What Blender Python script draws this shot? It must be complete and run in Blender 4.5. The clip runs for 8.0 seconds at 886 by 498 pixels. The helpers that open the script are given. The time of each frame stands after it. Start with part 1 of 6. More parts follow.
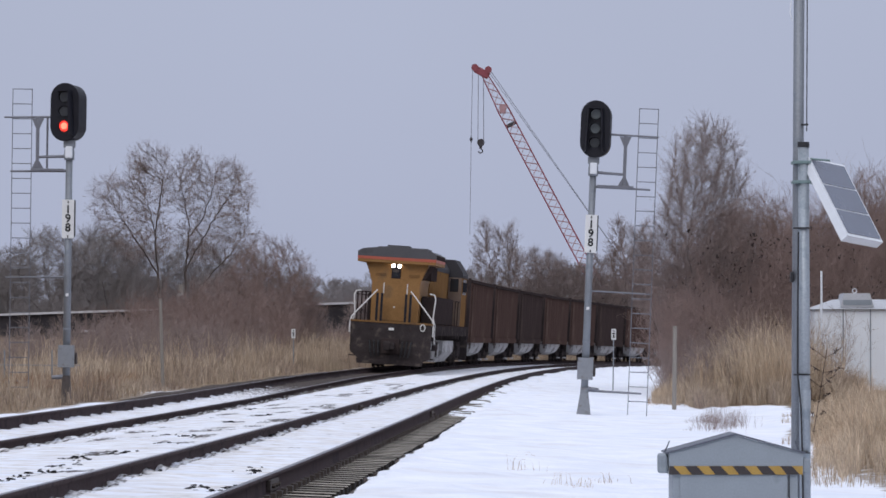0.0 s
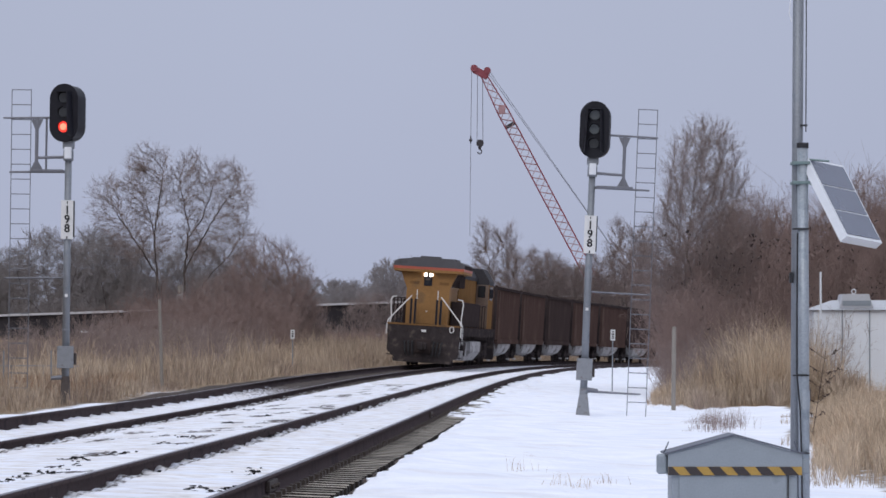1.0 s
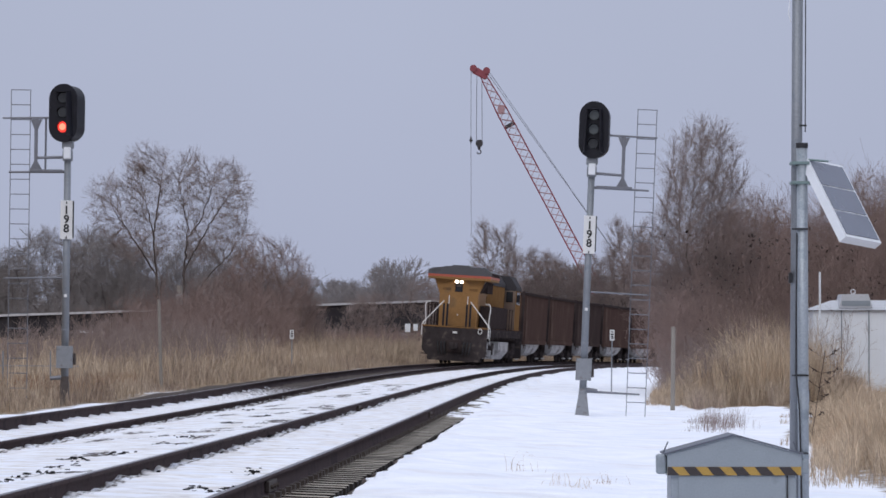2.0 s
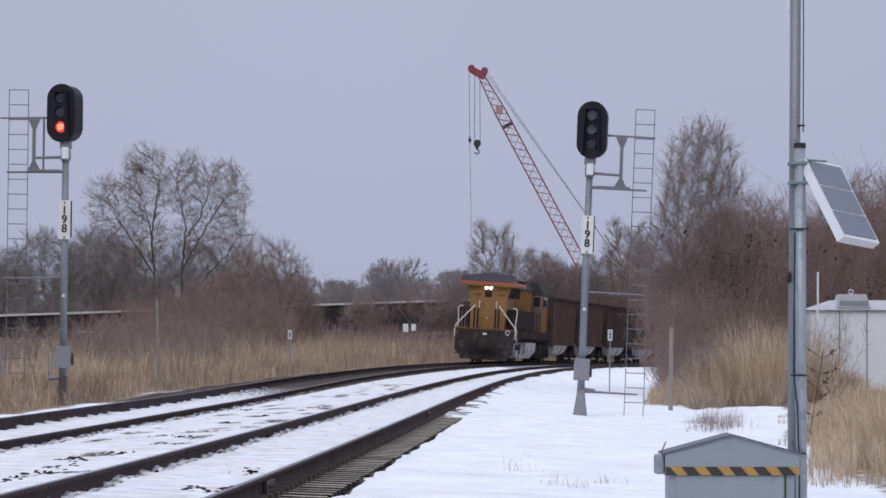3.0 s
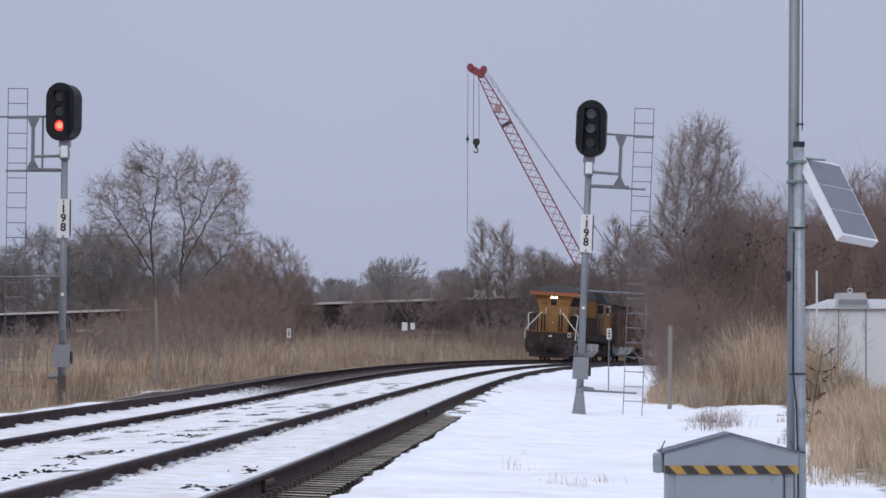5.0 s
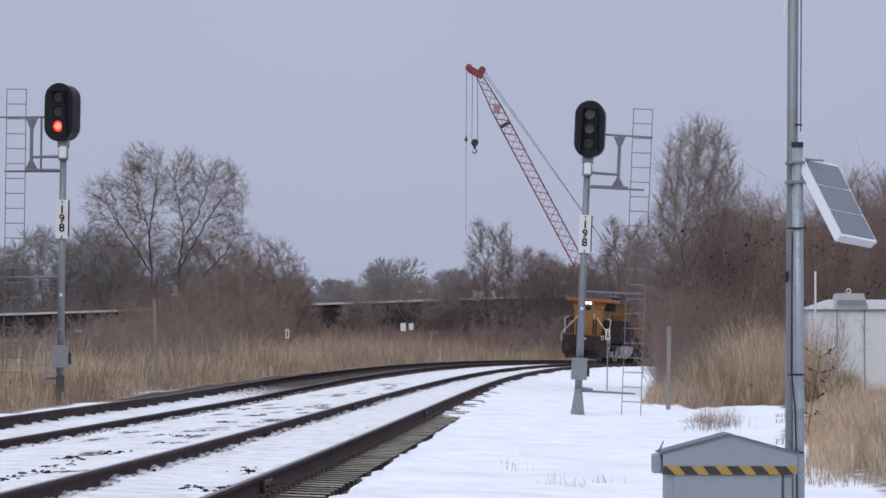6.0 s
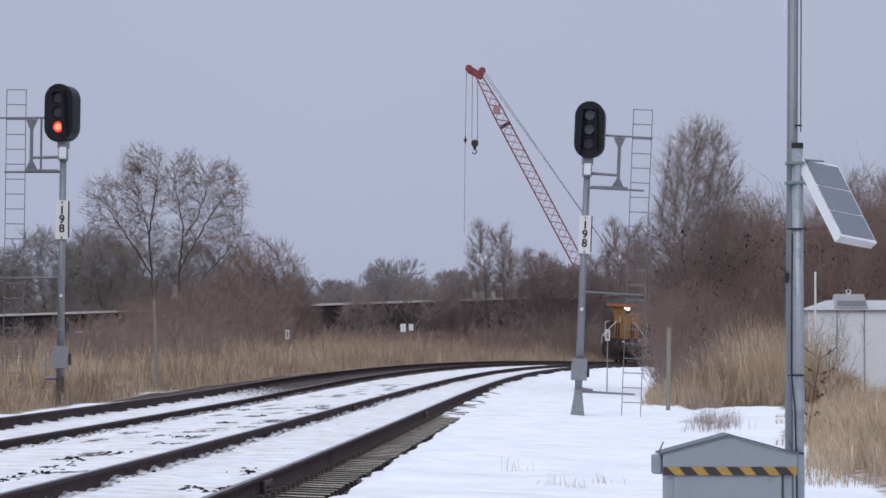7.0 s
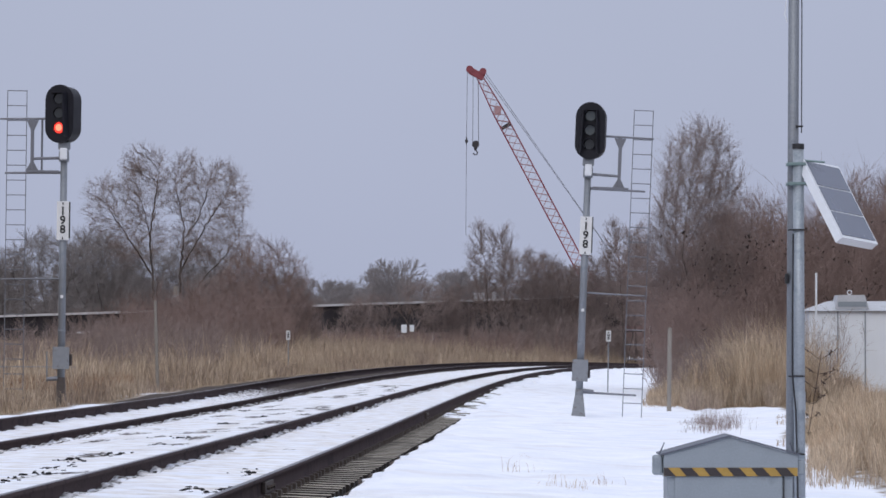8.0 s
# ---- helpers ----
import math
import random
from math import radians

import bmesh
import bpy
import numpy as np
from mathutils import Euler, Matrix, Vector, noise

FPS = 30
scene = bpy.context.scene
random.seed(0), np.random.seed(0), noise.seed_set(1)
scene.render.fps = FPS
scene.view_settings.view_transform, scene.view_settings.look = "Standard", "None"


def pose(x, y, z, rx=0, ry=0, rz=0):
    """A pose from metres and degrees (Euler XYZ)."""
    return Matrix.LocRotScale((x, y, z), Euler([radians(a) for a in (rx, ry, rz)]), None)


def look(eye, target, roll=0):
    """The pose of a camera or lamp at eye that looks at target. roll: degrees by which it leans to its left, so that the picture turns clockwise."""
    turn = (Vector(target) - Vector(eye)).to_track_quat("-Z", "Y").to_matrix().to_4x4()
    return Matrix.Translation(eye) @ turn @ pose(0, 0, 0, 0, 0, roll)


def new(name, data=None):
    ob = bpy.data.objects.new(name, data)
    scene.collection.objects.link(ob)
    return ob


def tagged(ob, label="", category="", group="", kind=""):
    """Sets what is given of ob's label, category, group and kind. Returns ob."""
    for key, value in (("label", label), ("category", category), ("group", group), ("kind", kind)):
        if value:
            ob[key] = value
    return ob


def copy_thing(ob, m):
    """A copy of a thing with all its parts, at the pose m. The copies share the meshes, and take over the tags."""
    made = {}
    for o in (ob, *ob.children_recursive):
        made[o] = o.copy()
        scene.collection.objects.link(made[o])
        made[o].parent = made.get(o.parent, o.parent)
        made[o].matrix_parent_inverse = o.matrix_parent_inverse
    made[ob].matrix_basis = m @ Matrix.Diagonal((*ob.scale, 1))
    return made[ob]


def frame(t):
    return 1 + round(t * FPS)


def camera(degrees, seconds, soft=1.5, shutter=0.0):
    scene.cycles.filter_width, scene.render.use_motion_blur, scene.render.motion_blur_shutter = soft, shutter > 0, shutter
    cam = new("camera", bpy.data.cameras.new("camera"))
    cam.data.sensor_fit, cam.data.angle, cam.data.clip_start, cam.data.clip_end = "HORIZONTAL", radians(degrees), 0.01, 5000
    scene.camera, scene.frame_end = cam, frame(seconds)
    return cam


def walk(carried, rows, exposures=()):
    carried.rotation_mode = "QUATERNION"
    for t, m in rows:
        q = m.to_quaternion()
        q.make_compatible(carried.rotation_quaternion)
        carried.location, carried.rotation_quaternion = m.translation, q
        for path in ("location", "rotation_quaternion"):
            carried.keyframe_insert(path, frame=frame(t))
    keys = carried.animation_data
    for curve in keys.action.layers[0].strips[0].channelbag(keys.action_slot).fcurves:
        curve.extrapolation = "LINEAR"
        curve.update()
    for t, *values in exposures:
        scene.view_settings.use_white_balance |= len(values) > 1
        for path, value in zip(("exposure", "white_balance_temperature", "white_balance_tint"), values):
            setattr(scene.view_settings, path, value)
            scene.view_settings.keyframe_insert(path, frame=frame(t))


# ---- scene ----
import collections

from mathutils.kdtree import KDTree

# ------------------------------------------------------------ camera
LENS, PITCH, EYE_Z = 12.668, 1.433, 1.176
F_PX = 7062.8


def cam_row(t, dx, dy):
    """A small turn of the tripod head: dx, dy are the sway to the side and down, in 1/7063 rad."""
    return (t, pose(0, 0, EYE_Z, 90 + PITCH + math.degrees(dy / F_PX), 0, math.degrees(dx / F_PX)))


cam = camera(LENS, 8.0, soft=1.6)
walk(cam, [cam_row(0.0, 0, 0), cam_row(0.5, 1.5, 0), cam_row(1.0, -1.5, 1.3), cam_row(1.5, -1.5, 1.5),
           cam_row(3.0, -6.3, 1.5), cam_row(3.5, -4.6, 1.5), cam_row(4.0, -7.6, 1.5), cam_row(4.5, -7.4, -0.8),
           cam_row(6.0, -10.6, 0.2), cam_row(6.5, -10.8, 1.7), cam_row(7.0, -10.7, 1.4), cam_row(7.5, -9.2, 1.9),
           cam_row(8.0, -9.2, 3.0)])

# ------------------------------------------------------------ world and light: an overcast winter sky, darker at the horizon
world = bpy.data.worlds.new("overcast_sky")
scene.world = world
world.use_nodes = True
wn, wl = world.node_tree.nodes, world.node_tree.links
wn.clear()
w_out = wn.new("ShaderNodeOutputWorld")
w_bg = wn.new("ShaderNodeBackground")
w_sky = wn.new("ShaderNodeTexSky")
w_sky.sky_type, w_sky.sun_disc = "NISHITA", False
w_sky.sun_elevation, w_sky.sun_rotation = radians(38), radians(200)
w_sky.dust_density, w_sky.air_density = 4.0, 1.0
w_coord = wn.new("ShaderNodeTexCoord")
w_sep = wn.new("ShaderNodeSeparateXYZ")
w_ramp = wn.new("ShaderNodeValToRGB")
w_ramp.color_ramp.elements[0].position, w_ramp.color_ramp.elements[0].color = 0.0, (4.75, 5.2, 6.95, 1)
w_ramp.color_ramp.elements[1].position, w_ramp.color_ramp.elements[1].color = 1.0, (11.5, 12.3, 14.3, 1)
mid = w_ramp.color_ramp.elements.new(0.10)
mid.color = (4.9, 5.35, 7.0, 1)
w_mix = wn.new("ShaderNodeMix")
w_mix.data_type = "RGBA"
w_mix.inputs["Factor"].default_value = 0.93
# broad soft cloud variation
w_cloud = wn.new("ShaderNodeTexNoise")
w_cloud.inputs["Scale"].default_value, w_cloud.inputs["Detail"].default_value = 5.0, 4.0
w_cmap = wn.new("ShaderNodeMapRange")
w_cmap.inputs["To Min"].default_value, w_cmap.inputs["To Max"].default_value = 0.93, 1.07
w_mul = wn.new("ShaderNodeMix")
w_mul.data_type, w_mul.blend_type = "RGBA", "MULTIPLY"
w_mul.inputs["Factor"].default_value = 1.0
wl.new(w_coord.outputs["Generated"], w_sep.inputs[0])
wl.new(w_sep.outputs["Z"], w_ramp.inputs["Fac"])
wl.new(w_coord.outputs["Generated"], w_cloud.inputs["Vector"])
wl.new(w_cloud.outputs["Fac"], w_cmap.inputs["Value"])
wl.new(w_ramp.outputs["Color"], w_mul.inputs["A"])
wl.new(w_cmap.outputs["Result"], w_mul.inputs["B"])
wl.new(w_sky.outputs["Color"], w_mix.inputs["A"])
wl.new(w_mul.outputs["Result"], w_mix.inputs["B"])
wl.new(w_mix.outputs["Result"], w_bg.inputs["Color"])
w_bg.inputs["Strength"].default_value = 0.09
wl.new(w_bg.outputs["Background"], w_out.inputs["Surface"])

sun_data = bpy.data.lights.new("sun", "SUN")
sun_data.energy, sun_data.angle, sun_data.color = 0.8, radians(25), (1.0, 0.97, 0.93)
sun_ob = new("sun", sun_data)
sun_ob.matrix_world = look((-20, -40, 50), (0, 20, 0))
scene.view_settings.exposure = 0.0


# ------------------------------------------------------------ materials
def material(name, base, rough=0.6, metal=0.0, vary=0.25, scale=8.0, fine=60.0, bump=0.15, second=None, spots=0.0,
             emit=None, power=0.0, per_island=False, per_object=False, stretch=(1, 1, 1), spec=0.5):
    """A procedural surface: coarse and fine variation of tone, an optional second colour in blotches, and relief."""
    m = bpy.data.materials.new(name)
    m.use_nodes = True
    n, l = m.node_tree.nodes, m.node_tree.links
    b = n["Principled BSDF"]
    b.inputs["Roughness"].default_value, b.inputs["Metallic"].default_value = rough, metal
    b.inputs["Specular IOR Level"].default_value = spec
    if emit:
        b.inputs["Emission Color"].default_value, b.inputs["Emission Strength"].default_value = (*emit, 1), power
    tc = n.new("ShaderNodeTexCoord")
    mp = n.new("ShaderNodeMapping")
    mp.inputs["Scale"].default_value = stretch
    l.new(tc.outputs["Object"], mp.inputs["Vector"])
    big, small = n.new("ShaderNodeTexNoise"), n.new("ShaderNodeTexNoise")
    big.inputs["Scale"].default_value, big.inputs["Detail"].default_value = scale, 5
    small.inputs["Scale"].default_value, small.inputs["Detail"].default_value = fine, 3
    for x in (big, small):
        l.new(mp.outputs["Vector"], x.inputs["Vector"])
    add = n.new("ShaderNodeMath")
    add.operation = "ADD"
    l.new(big.outputs["Fac"], add.inputs[0])
    l.new(small.outputs["Fac"], add.inputs[1])
    tone = n.new("ShaderNodeMapRange")
    tone.inputs["From Min"].default_value, tone.inputs["From Max"].default_value = 0.6, 1.4
    tone.inputs["To Min"].default_value, tone.inputs["To Max"].default_value = 1 - vary, 1 + vary
    l.new(add.outputs[0], tone.inputs["Value"])
    col = n.new("ShaderNodeMix")
    col.data_type = "RGBA"
    col.inputs["A"].default_value = (*base, 1)
    col.inputs["B"].default_value = (*(second or base), 1)
    col.inputs["Factor"].default_value = 0.0
    if second:
        st = n.new("ShaderNodeMapRange")
        st.inputs["From Min"].default_value, st.inputs["From Max"].default_value = 0.62 - spots, 0.72 - spots
        l.new(big.outputs["Fac"], st.inputs["Value"])
        l.new(st.outputs["Result"], col.inputs["Factor"])
    mul = n.new("ShaderNodeMix")
    mul.data_type, mul.blend_type = "RGBA", "MULTIPLY"
    mul.inputs["Factor"].default_value = 1.0
    l.new(col.outputs["Result"], mul.inputs["A"])
    l.new(tone.outputs["Result"], mul.inputs["B"])
    last = mul.outputs["Result"]
    if per_island or per_object:
        src = n.new("ShaderNodeNewGeometry" if per_island else "ShaderNodeObjectInfo")
        rr = n.new("ShaderNodeMapRange")
        rr.inputs["To Min"].default_value, rr.inputs["To Max"].default_value = 0.62, 1.38
        l.new(src.outputs["Random Per Island" if per_island else "Random"], rr.inputs["Value"])
        m2 = n.new("ShaderNodeMix")
        m2.data_type, m2.blend_type = "RGBA", "MULTIPLY"
        m2.inputs["Factor"].default_value = 1.0
        l.new(last, m2.inputs["A"])
        l.new(rr.outputs["Result"], m2.inputs["B"])
        last = m2.outputs["Result"]
    l.new(last, b.inputs["Base Color"])
    rg = n.new("ShaderNodeMapRange")
    rg.inputs["To Min"].default_value, rg.inputs["To Max"].default_value = max(0.03, rough - 0.12), min(1.0, rough + 0.12)
    l.new(big.outputs["Fac"], rg.inputs["Value"])
    l.new(rg.outputs["Result"], b.inputs["Roughness"])
    if bump:
        bp = n.new("ShaderNodeBump")
        bp.inputs["Strength"].default_value, bp.inputs["Distance"].default_value = bump, 0.02
        l.new(add.outputs[0], bp.inputs["Height"])
        l.new(bp.outputs["Normal"], b.inputs["Normal"])
    return m


def ground_material():
    """Snow where the cover attribute is high, dead grass and soil elsewhere, ballast stones where the snow has blown off."""
    m = bpy.data.materials.new("snowy_ground")
    m.use_nodes = True
    n, l = m.node_tree.nodes, m.node_tree.links
    b = n["Principled BSDF"]
    tc = n.new("ShaderNodeTexCoord")
    cover, stone = n.new("ShaderNodeAttribute"), n.new("ShaderNodeAttribute")
    cover.attribute_name, stone.attribute_name = "cover", "stone"

    def noise_at(scale, detail=6):
        x = n.new("ShaderNodeTexNoise")
        x.inputs["Scale"].default_value, x.inputs["Detail"].default_value = scale, detail
        l.new(tc.outputs["Object"], x.inputs["Vector"])
        return x.outputs["Fac"]

    def ramp(fac, a, c, pa=0.3, pc=0.7):
        r = n.new("ShaderNodeValToRGB")
        r.color_ramp.elements[0].position, r.color_ramp.elements[0].color = pa, (*a, 1)
        r.color_ramp.elements[1].position, r.color_ramp.elements[1].color = pc, (*c, 1)
        l.new(fac, r.inputs["Fac"])
        return r.outputs["Color"]

    def blend(fac, a, c):
        x = n.new("ShaderNodeMix")
        x.data_type = "RGBA"
        l.new(fac, x.inputs["Factor"])
        l.new(a, x.inputs["A"])
        l.new(c, x.inputs["B"])
        return x.outputs["Result"]

    def edge(attr, width, scale, stretch=(1, 1, 1)):
        mp = n.new("ShaderNodeMapping")
        mp.inputs["Scale"].default_value = stretch
        l.new(tc.outputs["Object"], mp.inputs["Vector"])
        nz = n.new("ShaderNodeTexNoise")
        nz.inputs["Scale"].default_value, nz.inputs["Detail"].default_value = scale, 8
        l.new(mp.outputs["Vector"], nz.inputs["Vector"])
        a = n.new("ShaderNodeMath")
        a.operation = "MULTIPLY_ADD"
        a.inputs[1].default_value, a.inputs[2].default_value = width, -width / 2
        l.new(nz.outputs["Fac"], a.inputs[0])
        s = n.new("ShaderNodeMath")
        s.operation = "ADD"
        l.new(attr, s.inputs[0])
        l.new(a.outputs[0], s.inputs[1])
        r = n.new("ShaderNodeMapRange")
        r.inputs["From Min"].default_value, r.inputs["From Max"].default_value = 0.42, 0.58
        l.new(s.outputs[0], r.inputs["Value"])
        return r.outputs["Result"]

    snow = ramp(noise_at(1.3), (0.78, 0.81, 0.90), (0.92, 0.93, 0.97))
    dirt = ramp(noise_at(0.55, 7), (0, 0, 0), (1, 1, 1), 0.54, 0.80)
    grime = ramp(noise_at(5.0), (0.66, 0.64, 0.67), (0.78, 0.77, 0.80))
    snow = blend(dirt, snow, grime)
    traffic = n.new("ShaderNodeAttribute")
    traffic.attribute_name = "traffic"
    worn = n.new("ShaderNodeMath")
    worn.operation = "MULTIPLY"
    l.new(traffic.outputs["Fac"], worn.inputs[0])
    l.new(ramp(noise_at(2.6, 8), (0, 0, 0), (1, 1, 1), 0.40, 0.68), worn.inputs[1])
    snow = blend(worn.outputs[0], snow, ramp(noise_at(9.0), (0.50, 0.47, 0.45), (0.80, 0.77, 0.76)))
    soil = ramp(noise_at(2.2), (0.14, 0.10, 0.065), (0.32, 0.24, 0.16))
    rock = ramp(noise_at(28.0, 3), (0.020, 0.016, 0.015), (0.125, 0.098, 0.085))
    s_fac = edge(cover.outputs["Fac"], 0.5, 3.5)
    r_fac = edge(stone.outputs["Fac"], 0.9, 1.0, (16, 2.6, 16))
    base = blend(r_fac, blend(s_fac, soil, snow), rock)
    l.new(base, b.inputs["Base Color"])
    b.inputs["Roughness"].default_value = 0.85
    b.inputs["Specular IOR Level"].default_value = 0.1
    h = n.new("ShaderNodeMath")
    h.operation = "ADD"
    l.new(noise_at(6.0), h.inputs[0])
    l.new(noise_at(0.9), h.inputs[1])
    bp = n.new("ShaderNodeBump")
    bp.inputs["Strength"].default_value, bp.inputs["Distance"].default_value = 0.7, 0.10
    l.new(h.outputs[0], bp.inputs["Height"])
    l.new(bp.outputs["Normal"], b.inputs["Normal"])
    return m


GROUND = ground_material()
RAIL_STEEL = material("weathered_rail_steel", (0.058, 0.040, 0.040), 0.75, 0.0, 0.35, 3, 40, 0.2, (0.034, 0.025, 0.027), 0.1, spec=0.04)
RAIL_TOP = material("polished_rail_head", (0.11, 0.105, 0.12), 0.35, 0.8, 0.15, 3, 40, 0.05)
# creosoted tie sides, with the shade between the ties put into the colour
TIE_SIDE_SHADE = material("shaded_tie_sides", (0.022, 0.018, 0.016), 0.9, 0, 0.35, 4, 60, 0.3, spec=0.15)
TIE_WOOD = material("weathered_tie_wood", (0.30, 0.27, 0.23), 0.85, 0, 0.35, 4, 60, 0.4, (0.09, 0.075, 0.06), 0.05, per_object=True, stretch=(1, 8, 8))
TIE_DARK = material("dark_tie_wood", (0.12, 0.10, 0.085), 0.85, 0, 0.35, 4, 60, 0.4, per_island=True)
PLATE_STEEL = material("rusty_tie_plate", (0.06, 0.045, 0.038), 0.7, 0.3, 0.3, 20, 90, 0.2)
GALV = material("galvanised_steel", (0.235, 0.25, 0.275), 0.55, 0.5, 0.18, 5, 50, 0.06, (0.19, 0.21, 0.24), 0.05)
GALV_LIGHT = material("bright_galvanised_pipe", (0.34, 0.375, 0.415), 0.5, 0.35, 0.2, 6, 60, 0.05, (0.26, 0.30, 0.335), 0.08)
LADDER_GREY = material("grey_ladder_steel", (0.17, 0.175, 0.20), 0.55, 0.4, 0.15, 6, 60, 0.05)
SIGNAL_BLACK = material("matt_black_signal_paint", (0.011, 0.011, 0.017), 0.5, 0, 0.3, 5, 60, 0.05, spec=0.25)
LENS_DARK = material("unlit_signal_lens", (0.10, 0.115, 0.12), 0.12, 0, 0.15, 12, 60, 0.0)
LENS_DIM = material("dark_signal_lens", (0.03, 0.032, 0.034), 0.15, 0, 0.15, 12, 60, 0.0)
LENS_RED = material("lit_red_lens", (0.5, 0.03, 0.02), 0.3, 0, 0.05, 12, 60, 0.0, emit=(1.0, 0.045, 0.03), power=1.15)
LENS_CORE = material("lit_lamp_core", (0.8, 0.3, 0.2), 0.3, 0, 0.05, 12, 60, 0.0, emit=(1.0, 0.20, 0.105), power=1.35)
SIGN_WHITE = material("white_sign_enamel", (0.66, 0.66, 0.66), 0.45, 0, 0.08, 5, 60, 0.02, (0.5, 0.49, 0.47), -0.02)
SIGN_BLACK = material("black_sign_paint", (0.012, 0.012, 0.013), 0.5, 0, 0.1, 5, 60, 0.0)
CONCRETE = material("mast_foot_paint", (0.22, 0.23, 0.25), 0.6, 0.2, 0.25, 8, 60, 0.15, (0.13, 0.12, 0.12), 0.05)
FOOT_BROWN = material("rusted_mast_foot", (0.075, 0.06, 0.055), 0.7, 0.2, 0.3, 10, 60, 0.15)
CASE_GREY = material("grey_case_paint", (0.24, 0.27, 0.30), 0.5, 0.1, 0.1, 4, 60, 0.03, (0.16, 0.18, 0.20), -0.03)
CASE_EDGE = material("dark_case_edge", (0.10, 0.11, 0.14), 0.5, 0.1, 0.1, 4, 60, 0.03)
TAPE_YELLOW = material("yellow_warning_tape", (0.36, 0.22, 0.045), 0.45, 0, 0.15, 10, 60, 0.02)
TAPE_BLACK = material("black_warning_tape", (0.03, 0.022, 0.022), 0.45, 0, 0.15, 10, 60, 0.02)
WHITE_PAINT = material("white_cabinet_paint", (0.70, 0.73, 0.77), 0.5, 0, 0.06, 1.5, 40, 0.03, (0.60, 0.62, 0.66), -0.02)
PANEL_FRAME = material("white_panel_frame", (0.72, 0.74, 0.78), 0.4, 0.1, 0.06, 8, 60, 0.02)
PANEL_GREY = material("dull_grey_plate", (0.30, 0.29, 0.29), 0.6, 0, 0.15, 4, 40, 0.03)
ROOF_PAINT = material("weathered_white_roof", (0.46, 0.47, 0.50), 0.6, 0, 0.15, 2, 40, 0.05, (0.34, 0.345, 0.36), 0.02)
PV_CELL = material("solar_cells", (0.14, 0.155, 0.205), 0.25, 0, 0.1, 3, 90, 0.0)
CABLE = material("black_cable", (0.015, 0.015, 0.018), 0.6, 0, 0.2, 20, 60, 0.0)
VERDIGRIS = material("green_tinted_clamp", (0.17, 0.235, 0.235), 0.6, 0.3, 0.2, 20, 60, 0.05)
WOOD_POST = material("grey_wooden_post", (0.25, 0.225, 0.20), 0.9, 0, 0.3, 4, 60, 0.4, stretch=(8, 8, 1))
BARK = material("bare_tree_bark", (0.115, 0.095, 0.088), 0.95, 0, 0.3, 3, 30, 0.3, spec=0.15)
# far twigs: the haze of distance is put into this greyer base colour
BARK_FAR = material("haze_pale_far_twigs", (0.24, 0.215, 0.21), 0.95, 0, 0.3, 1, 10, 0.0, spec=0.1)
TWIG = material("brown_twigs", (0.265, 0.21, 0.195), 0.95, 0, 0.3, 1, 12, 0.0, spec=0.1)
TWIG_RED = material("reddish_shrub_twigs", (0.255, 0.185, 0.165), 0.95, 0, 0.35, 0.6, 12, 0.0, spec=0.1)
DEAD_LEAF = material("dark_dead_leaves", (0.05, 0.032, 0.030), 0.9, 0, 0.4, 3, 30, 0.0)
STRAW = material("dry_straw_grass", (0.43, 0.340, 0.255), 0.9, 0, 0.35, 0.35, 12, 0.0, (0.25, 0.19, 0.152), 0.14, per_island=True, spec=0.15)
STRAW_PALE = material("pale_dry_reed", (0.52, 0.41, 0.30), 0.9, 0, 0.3, 0.6, 12, 0.0, (0.40, 0.29, 0.20), 0.1, per_island=True, spec=0.15)
STRAW_RED = material("russet_dry_grass", (0.27, 0.155, 0.09), 0.9, 0, 0.25, 0.6, 12, 0.0, (0.36, 0.25, 0.14), 0.06)
SNOW = material("bridge_snow", (0.50, 0.49, 0.51), 0.8, 0, 0.06, 3, 30, 0.3)
CRANE_RED = material("crane_red_paint", (0.24, 0.052, 0.068), 0.6, 0.0, 0.2, 1, 12, 0.02)
# boom red made paler: distance haze painted into the colour
CRANE_PALE = material("hazed_boom_paint", (0.36, 0.215, 0.23), 0.6, 0.0, 0.25, 0.6, 12, 0.02)
CRANE_DARK = material("dark_crane_steel", (0.05, 0.045, 0.05), 0.5, 0.4, 0.2, 2, 20, 0.02)
WIRE_ROPE = material("grey_wire_rope", (0.13, 0.13, 0.15), 0.6, 0.3, 0.1, 2, 20, 0.0)
GIRDER = material("dark_bridge_girder", (0.04, 0.036, 0.04), 0.85, 0.0, 0.35, 0.5, 6, 0.1, (0.075, 0.058, 0.055), 0.05, spec=0.15)
# gold paint pulled towards tan, which carries the haze in the base colour
LOCO_YELLOW = material("hazed_gold_loco_paint", (0.275, 0.148, 0.058), 0.6, 0, 0.2, 1.2, 18, 0.03, (0.195, 0.115, 0.056), 0.03, spec=0.1)
LOCO_SOOT = material("sooty_grey_roof", (0.045, 0.042, 0.046), 0.8, 0, 0.2, 1.5, 18, 0.03, (0.07, 0.062, 0.06), 0.03, spec=0.1)
# darker copy of the gold paint, with shade put into its colour
LOCO_SHADE = material("shaded_gold_loco_paint", (0.20, 0.110, 0.048), 0.7, 0, 0.2, 1.5, 18, 0.03, (0.13, 0.08, 0.045), 0.04, spec=0.0)
LOCO_GREY = material("grey_loco_roof", (0.085, 0.083, 0.09), 0.65, 0.0, 0.15, 1.5, 18, 0.03, (0.06, 0.057, 0.06), 0.03, spec=0.25)
LOCO_RED = material("red_loco_stripe", (0.40, 0.085, 0.05), 0.5, 0, 0.1, 2, 18, 0.0)
